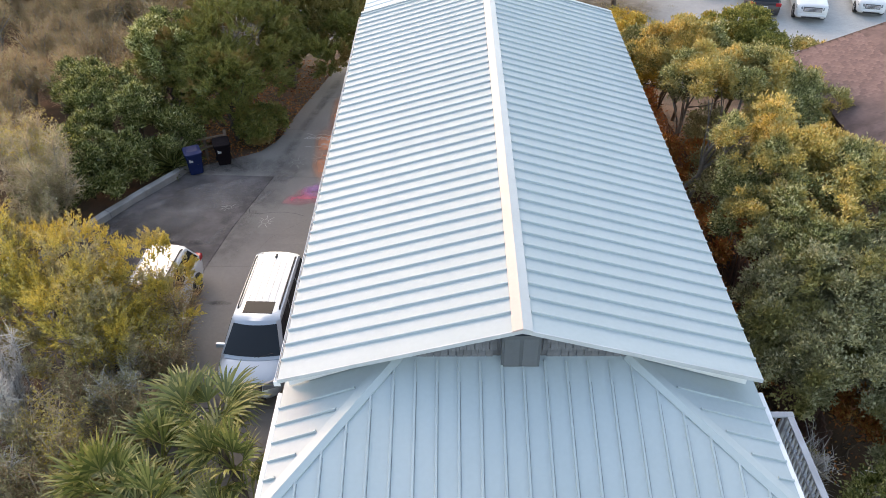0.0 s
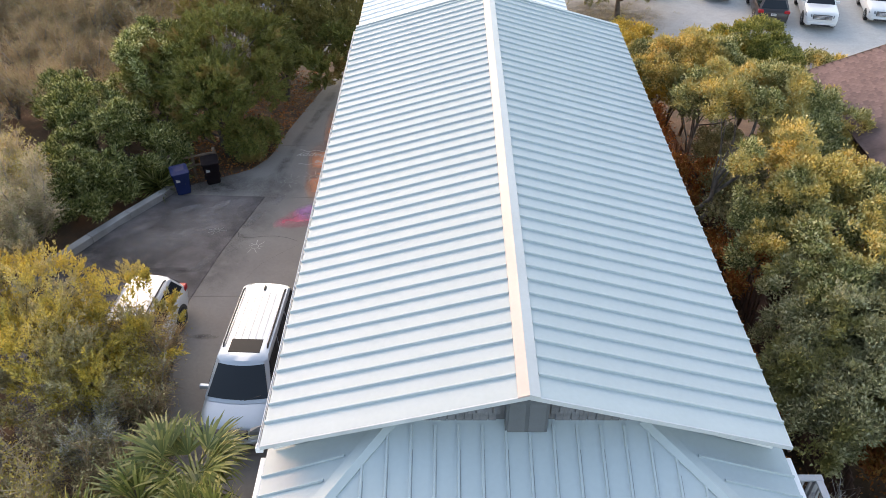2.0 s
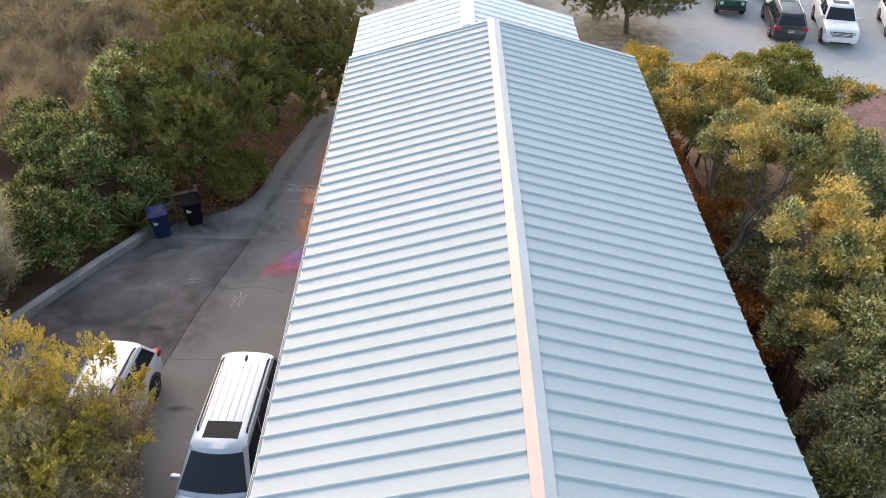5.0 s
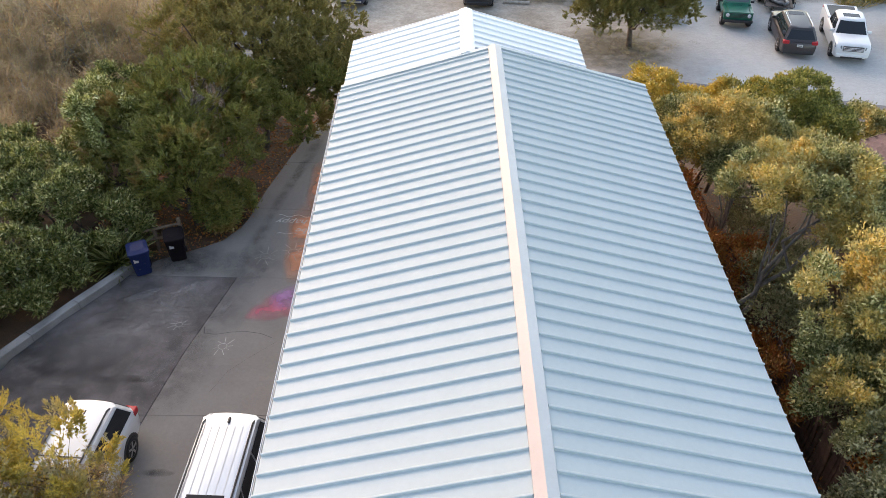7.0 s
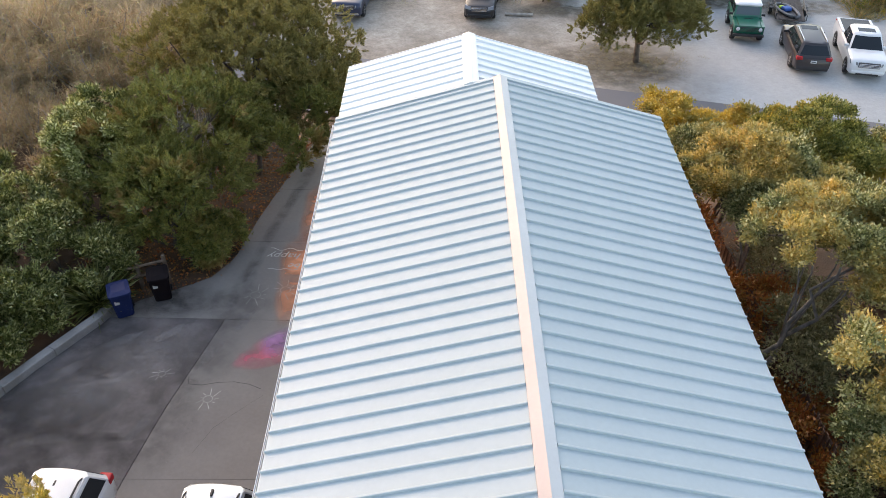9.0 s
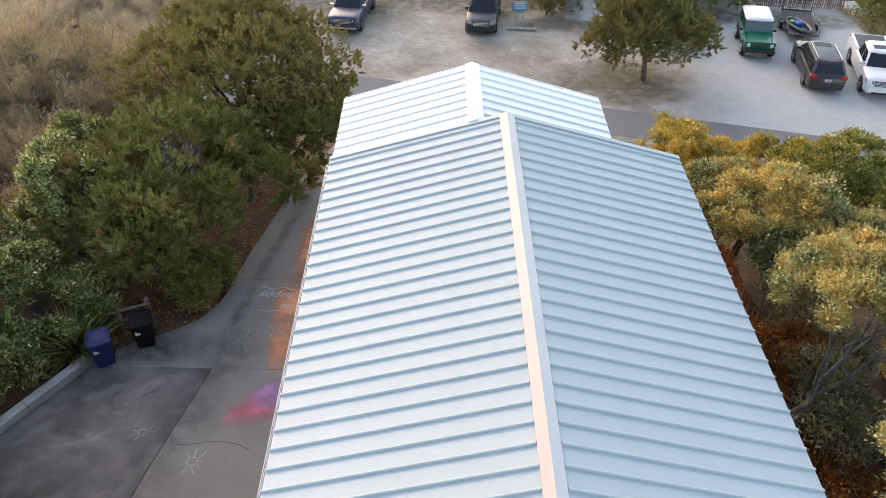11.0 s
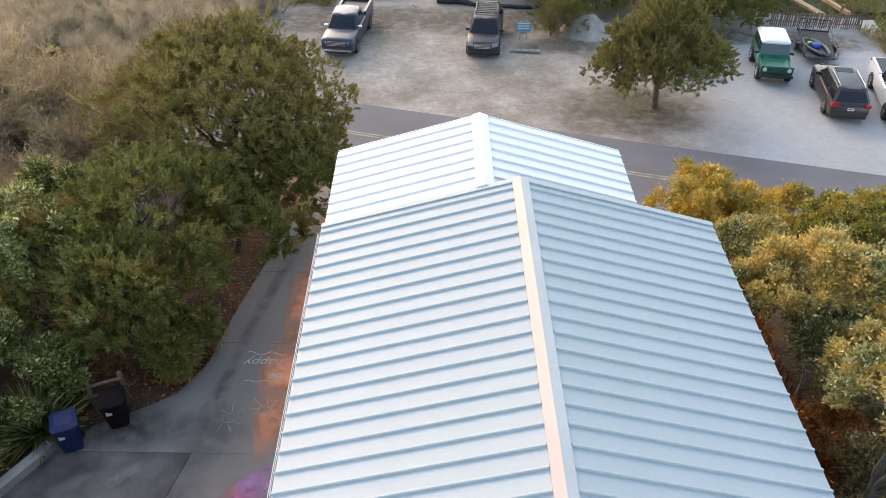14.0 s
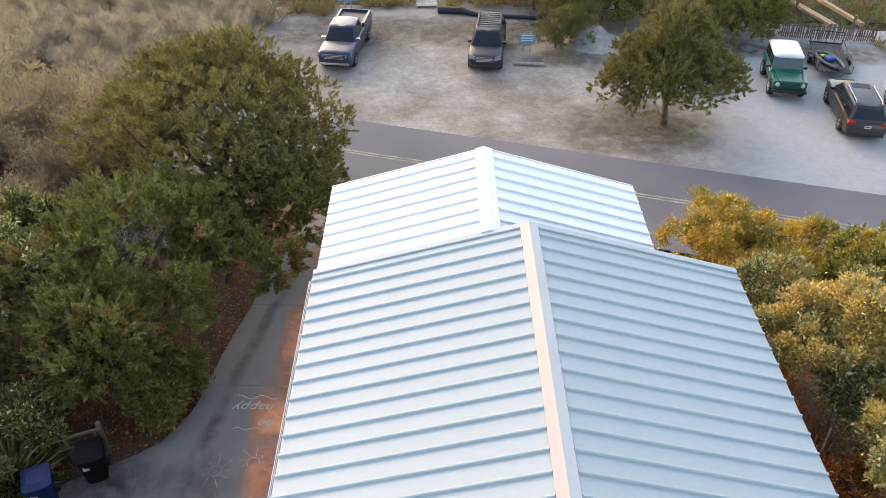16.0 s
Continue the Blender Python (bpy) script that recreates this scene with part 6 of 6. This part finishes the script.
# green broadleaf shrubs on the bank
for k, (x, y, h, r, mt, lab) in enumerate(((-15.9, 20.3, 3.2, 1.5, L_GREEN, "glossy bright green broadleaf shrub on the bank"), (-17.9, 21.6, 3.4, 1.6, L_GREEN, "glossy bright green broadleaf shrub on the bank"), (-17.0, 18.2, 2.6, 1.5, L_GREEN, "glossy bright green broadleaf shrub on the bank"), (-16.0, 27.8, 4.4, 1.8, L_GREEN, "tall glossy green broadleaf shrub among scrub"), (-14.2, 20.9, 2.0, 0.9, L_GREEN, "glossy bright green broadleaf shrub on the bank"), (-19.6, 24.6, 2.8, 1.7, L_GREEN, "glossy bright green broadleaf shrub on the bank"), (-11.1, 22.2, 1.1, 0.7, L_CEDAR, "low dark green ivy shrub beside the driveway"), (-18.4, 15.4, 1.5, 1.2, L_GREEN, "low green broadleaf shrub over the retaining wall"), (-16.9, 16.4, 1.5, 1.1, L_GREEN, "low green broadleaf shrub over the retaining wall"), (-15.9, 18.0, 1.5, 0.9, L_GREEN, "low green broadleaf shrub over the retaining wall"), (-10.8, 23.6, 1.1, 0.7, L_CEDAR, "low dark green ivy shrub beside the driveway"))):
    tree("broadleaf_shrub", 40 + k, x, y, [(0, 0, h * 0.6, r, r, h * 0.42), (r * 0.5, -r * 0.4, h * 0.45, r * 0.7, r * 0.7, h * 0.35), (-r * 0.5, r * 0.3, h * 0.7, r * 0.6, r * 0.6, h * 0.3)], 240, 76, "leaf", mt, lab, "shrub", leaf=0.15, ratio=0.5, spread=0.26, girth=0.05, limbs=10)
# feathery olive bushes by the cars
for k, (x, y, h, r, mt, lab) in enumerate(((-14.6, 7.6, 4.2, 2.3, L_YELLOW, "feathery yellow-green bush overhanging a white car"), (-17.4, 8.2, 4.3, 2.2, L_YELLOW, "feathery yellow-green bush beside the driveway"), (-16.8, 5.0, 3.6, 2.0, L_OLIVE, "feathery grey-olive bush beside the driveway"), (-13.3, 6.0, 4.0, 1.9, L_YELLOW, "feathery yellow-green bush overhanging a white car"), (-18.4, 3.6, 3.6, 2.3, L_OLIVE, "feathery grey-olive bush beside the driveway"))):
    tree("feathery_bush", 80 + k, x, y, [(0, 0, h * 0.58, r, r, h * 0.42), (r * 0.6, -r * 0.3, h * 0.5, r * 0.6, r * 0.6, h * 0.36), (-r * 0.5, r * 0.4, h * 0.62, r * 0.65, r * 0.6, h * 0.34)], 620, 46, "spray", mt, lab, "bush", leaf=0.11, spread=0.62, girth=0.05, limbs=14, up=0.7, stems=2)
twiggy("bare_shrub", 95, -14.1, 3.0, 1.9, 4.9, 7500, L_GREYTWIG, "leafless white-grey shrub among olive bushes", width=0.012, stems=16, twig=0.34)
for k, (x, y, r, hh) in enumerate(((-12.2, 3.9, 1.5, 3.2), (-10.9, 3.2, 1.3, 2.6), (-13.0, 1.4, 1.6, 3.0), (-15.6, 1.6, 1.6, 3.2), (-11.6, 0.6, 1.3, 2.4), (-10.6, 2.9, 1.5, 3.0), (-9.9, 4.0, 1.2, 2.5), (-10.7, 7.3, 1.5, 3.5), (-10.4, 5.6, 1.4, 3.0))):
    twiggy("olive_scrub", 300 + k, x, y, r, hh, 1800, L_TAN, "grey twiggy scrub with sparse olive leaves", L_OLIVE, 2200, width=0.013)

for k, (x, y, r, hh) in enumerate(((-17.6, 14.6, 2.2, 4.4), (-19.6, 17.4, 2.3, 4.5), (-20.4, 12.6, 2.3, 4.0), (-18.6, 15.8, 2.0, 4.2), (-17.2, 12.6, 1.6, 3.2), (-21.6, 15.4, 2.2, 4.2))):
    twiggy("feathery_bush", 320 + k, x, y, r, hh, 5200, L_STRAW, "feathery tan-olive bush above the retaining wall", L_YELLOW if k % 2 else L_OLIVE, 9000, category="bush", width=0.011, stems=16, twig=0.36)

for k, (x, y, r, hh) in enumerate(((-12.6, 2.4, 1.9, 3.3), (-15.6, 0.4, 2.2, 3.4), (-12.2, -1.6, 1.8, 2.6), (-14.0, 0.6, 1.8, 3.0), (-11.4, 1.2, 1.5, 2.6), (-11.3, 3.9, 1.4, 3.1))):
    twiggy("olive_scrub", 340 + k, x, y, r, hh, 4200, L_GREYTWIG if k % 2 else L_STRAW, "grey twiggy scrub with sparse olive leaves", L_OLIVE if k % 2 else L_YELLOW, 6500, width=0.010, stems=16, twig=0.38)

for k, (x, y, r, hh) in enumerate(((-11.4, 6.9, 1.6, 3.7), (-12.0, 5.4, 1.8, 3.9), (-10.6, 5.9, 1.3, 3.2))):
    twiggy("feathery_bush", 360 + k, x, y, r, hh, 3600, L_STRAW, "open yellow-green bush overhanging a white car", L_YELLOW, 11000, category="bush", width=0.010, stems=15, twig=0.42)

for k, (x, y, hh) in enumerate(((-12.3, 27.7, 6.4), (-13.0, 26.6, 5.9))):
    twiggy("dead_branch", 97 + k, x, y, 1.1, hh, 3000, L_GREYTWIG, "pale dead branchwork poking through a cedar", stems=12, width=0.010, twig=0.32)

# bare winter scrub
base_scrub = [twiggy("winter_scrub", 110 + k, -22 - 3 * k, 26, 2.1, 3.2, 1800, L_TAN if k < 3 else L_STRAW, "tan-grey leafless winter scrub thicket" if k < 3 else "leafless winter scrub thicket in a paler sunlit twig colour", L_TANLEAF, 1100, "winter scrub", width=0.012, stems=14, twig=0.42) for k in range(5)]
rs = random.Random(21)
spots = []
for i in range(10):
    for j in range(27):
        x, y = -16.2 - i * 1.75 + rs.uniform(-.6, .6), 16 + j * 1.9 + rs.uniform(-.6, .6)
        if (-2.7 if x < -18 else -3.6) < y - road_y(x) < (2.9 if x < -18 else 4.3) or (y < 24 and x > -22) or (y < 38 and x > -17.6) or (x < -26 and y < 34) or (y > 46 and x > -14.5 - 0.3 * (y - 46) * 0) or y - x > 95:
            continue
        spots.append((x, y))
for k, (x, y) in enumerate(spots):
    # beyond the road the twigs carry sunlight in their paler colour
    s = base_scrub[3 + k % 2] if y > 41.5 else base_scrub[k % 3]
    c = copy_thing(s, pose(x + rs.uniform(-.6, .6), y + rs.uniform(-.6, .6), ground_z(x, y) - 0.1, 0, 0, rs.uniform(0, 360)))
    c.scale = [rs.uniform(0.8, 1.15) * (1.6 if -6 < y - road_y(x) < 0 else 1.3 if -10 < y - road_y(x) < 0 else 1.0)] * 3
# dark shrub belt behind the lot
belt = [tree("backing_shrub", 140 + k, (14.2, 19.2, 11.2)[k], (57.6, 57.2, 62.0)[k], [(0, 0, 1.7, 2.0, 1.7, 1.7), (1.2, 0.3, 1.2, 1.4, 1.3, 1.2), (-1.3, 0.2, 1.4, 1.4, 1.3, 1.4), (0.3, 0.8, 2.6, 1.2, 1.1, 1.0)], 620, 46, "spray", mt, lab, "shrub", leaf=0.12, spread=0.5, girth=0.08, limbs=10, group="backing thicket") for k, (mt, lab) in enumerate(((L_JUNIPER, "dense brown-green shrub thicket behind the lot"), (L_CEDAR, "dense dark green cedar thicket behind the lot"), (L_OAKGREEN, "green-gold leafy thicket behind the lot")))]
for k, (x, y, s, kind) in enumerate(((16.2, 55.2, 0.95, 1), (18.5, 55.6, 0.95, 1), (13.4, 55.9, 1.0, 0), (13.4, 59.6, 1.3, 1), (16.8, 57.4, 1.3, 0), (17.2, 60.0, 1.3, 0), (20.0, 61.0, 1.1, 1), (10.4, 59.4, 1.2, 0), (5.4, 54.2, 0.62, 0), (6.4, 55.2, 0.7, 1), (6.8, 57.6, 0.9, 0), (9.0, 58.6, 1.0, 2), (7.6, 61.2, 1.1, 1), (4.6, 60.6, 1.0, 0), (2.6, 62.4, 0.9, 0), (0.8, 63.8, 0.9, 2), (9.0, 64, 1.2, 0), (14, 65, 1.2, 1), (27.4, 53.2, 0.55, 2), (29.0, 53.0, 0.7, 2), (31.0, 54.0, 0.9, 0), (34, 53.8, 1.0, 1), (37, 54, 1.1, 0), (-8.0, 65.5, 0.8, 0), (-12.4, 64.5, 0.9, 0))):
    copy_thing(belt[kind], pose(x, y, ground_z(x, y) - 0.1, 0, 0, rs.uniform(0, 360))).scale = (s, s, s)
for k, (x, y, r, h) in enumerate(((-13.6, 58.4, 1.6, 1.5), (-15.4, 57.0, 1.7, 1.7), (-14.8, 59.8, 1.6, 1.6), (5.7, 55.0, 1.0, 2.4))):
    twiggy("dry_brush", 160 + k, x, y, r, h, 2400, L_STRAW if k < 3 else L_GREYTWIG, "pale dry brushwood at the lot's edge", L_GRASS, 900, width=0.012, stems=14, twig=0.4)


def tufts(name, seed, spots, n, length, material, label, spread=0.35):
    rng = np.random.default_rng(seed)
    p = np.repeat(np.array([(x, y, ground_z(x, y)) for x, y in spots], float), n, 0)
    off = rng.normal(size=p.shape) * np.array([spread, spread, 0])
    a = unit(off * np.array([1.4, 1.4, 0]) + rng.normal(size=p.shape) * np.array([0.3, 0.3, 0.1]) + np.array([0, 0, 0.6]))
    l = length * rng.uniform(0.5, 1.2, len(p))
    return tagged(quads(name, blades(p + off * 0.5, a, l, l * 0.05 + 0.006, rng), material, None), label, "grass", kind="stuff")


rg = random.Random(3)
tufts("ornamental_grass", 1, [(-14.3, 19.25), (-14.5, 19.5)], 600, 1.5, L_GREEN, "tall arching green ornamental grass tuft", 0.3)
tufts("dune_grass", 2, [(rg.uniform(-8.5, -3.9), rg.uniform(61.2, 64.5)) for _ in range(60)] + [(rg.uniform(-13, -9.5), rg.uniform(59.5, 63)) for _ in range(30)] + [(rg.uniform(26.5, 33), rg.uniform(50.5, 55)) for _ in range(50)] + [(rg.uniform(-2, 9), rg.uniform(60.5, 63)) for _ in range(40)], 60, 0.8, L_GRASS, "tawny dune grass at the lot's edges", 0.3)
tufts("lot_weeds", 3, [(rg.gauss(10.0, 1.8), rg.gauss(44.4, 1.2)) for _ in range(150)] + [(rg.uniform(-7, 6), rg.uniform(54, 60.5)) for _ in range(110)], 16, 0.22, L_OLIVE, "short sparse weeds on the sand", 0.25)
tufts("marsh_reeds", 4, [(rg.uniform(22.5, 42), rg.uniform(57.2, 72)) for _ in range(1500)], 16, 0.7, L_CEDAR, "dark grey-green marsh reeds beyond the fence", 0.4)
tufts("verge_grass", 5, [(rg.uniform(3.8, 16), rg.uniform(30.2, 33.5)) for _ in range(120)], 20, 0.3, L_OLIVE, "rough grass on the roadside verge", 0.3)
tagged(raw("marsh_flat", [(22, 58.6, -3.085), (60, 55.5, -3.085), (60, 90, -3.085), (22, 90, -3.085)], [(0, 1, 2, 3)], MUD), "dark wet marsh mud", "marsh", kind="structure")
tagged(raw("pond_water", [(-20.6 + 2.2 * math.cos(t * 0.5236), 63.0 + 1.1 * math.sin(t * 0.5236), -3.07) for t in range(12)], [tuple(range(12))], WATER), "small pool of pale water behind the scrub", "water", kind="structure")
# fallen leaves on the bank and along the fence
rng = np.random.default_rng(8)
n = 9000
lx_, ly_ = np.concatenate([rng.uniform(-16, -7.8, 9000), rng.uniform(5.6, 12, 4000)]), np.concatenate([rng.uniform(19.6, 34, 9000), rng.uniform(-2, 26, 4000)])
keep = np.array([x > 5 or x < left_edge(y) + abs(rng.normal()) * 0.12 for x, y in zip(lx_, ly_)])
lx_, ly_ = lx_[keep], ly_[keep]
lz = np.array([ground_z(x, y) for x, y in zip(lx_, ly_)]) + 0.0
way = unit(rng.normal(size=(len(lx_), 3)) * np.array([1, 1, 0.25]))
sz = rng.uniform(0.06, 0.14, len(lx_))
tagged(quads("fallen_leaves", blades(np.stack([lx_, ly_, lz + 0.02], 1), way, sz, sz * 0.6, rng), L_RUST, None), "rust-brown fallen leaves on the soil", "leaves", kind="stuff")

# palmettos by the porch
def palm(seed, x, y, h, n=10):
    """A fan palm: long-stalked fans of many narrow blades, joined near the stalk and drooping at the tips."""
    rng = np.random.default_rng(seed)
    p = empty("palmetto", x, y, ground_z(x, y), 0, "yellow-green fan palm with split drooping blades beside the porch", "palm", "palmettos")
    part("trunk", rod([(0, 0, -0.2), (0.05, 0, h * 0.5), (0, 0, h)], [0.17, 0.15, 0.14], 10), BARK, p, "", True)
    for k in range(n):
        a, e = k * 2.399 + rng.uniform(-0.5, 0.5), radians(rng.choice([rng.uniform(5, 35), rng.uniform(35, 80)]))
        d = np.array([math.cos(a) * math.cos(e), math.sin(a) * math.cos(e), math.sin(e)])
        s = np.array([-math.sin(a), math.cos(a), 0])
        tw = rng.uniform(-0.7, 0.7)
        s = s * math.cos(tw) + np.cross(d, s) * math.sin(tw)
        up = np.cross(d, s)
        L = rng.uniform(0.4, 0.95)
        tip = np.array([0, 0, h]) + d * L
        size = rng.uniform(1.0, 1.4)
        faces = []
        m = 26
        for j in range(m):
            f = j / (m - 1) - 0.5
            b = f * radians(rng.uniform(128, 140)) + rng.normal() * 0.03
            w = d * math.cos(b) + s * math.sin(b) + up * (0.25 * abs(f) + rng.normal() * 0.05)
            bl = 1.25 * size * (1 - 0.4 * abs(f)) * rng.uniform(0.8, 1.1)
            q = np.cross(w, up)
            q = q / np.linalg.norm(q) * 0.034
            fall = (0.15 + 0.5 * math.cos(e)) * rng.uniform(0.4, 1.3)
            at = [tip + w * bl * v + np.array([0, 0, -fall * v ** 2.6]) for v in (0.0, 0.35, 0.6, 0.82, 1.0)]
            wide = [0.25, 1.0, 0.85, 0.55, 0.06]
            for g in range(4):
                faces.append([at[g] - q * wide[g], at[g + 1] - q * wide[g + 1], at[g + 1] + q * wide[g + 1], at[g] + q * wide[g]])
        fr = quads("frond", np.array(faces), L_PALM, p)
        tagged(fr, kind="stuff")
        part("stalk", rod([(0, 0, h), tuple(np.array([0, 0, h]) + d * L)], [0.03, 0.015], 5), L_PALM, fr)
    return p


for k, (x, y, h) in enumerate(((-8.1, 2.4, 2.0), (-10.3, 0.2, 1.7), (-7.2, 0.9, 1.8), (-8.9, -0.5, 1.6), (-7.0, -1.2, 1.6), (-9.3, 1.4, 1.5))):
    palm(200 + k, x, y, h)
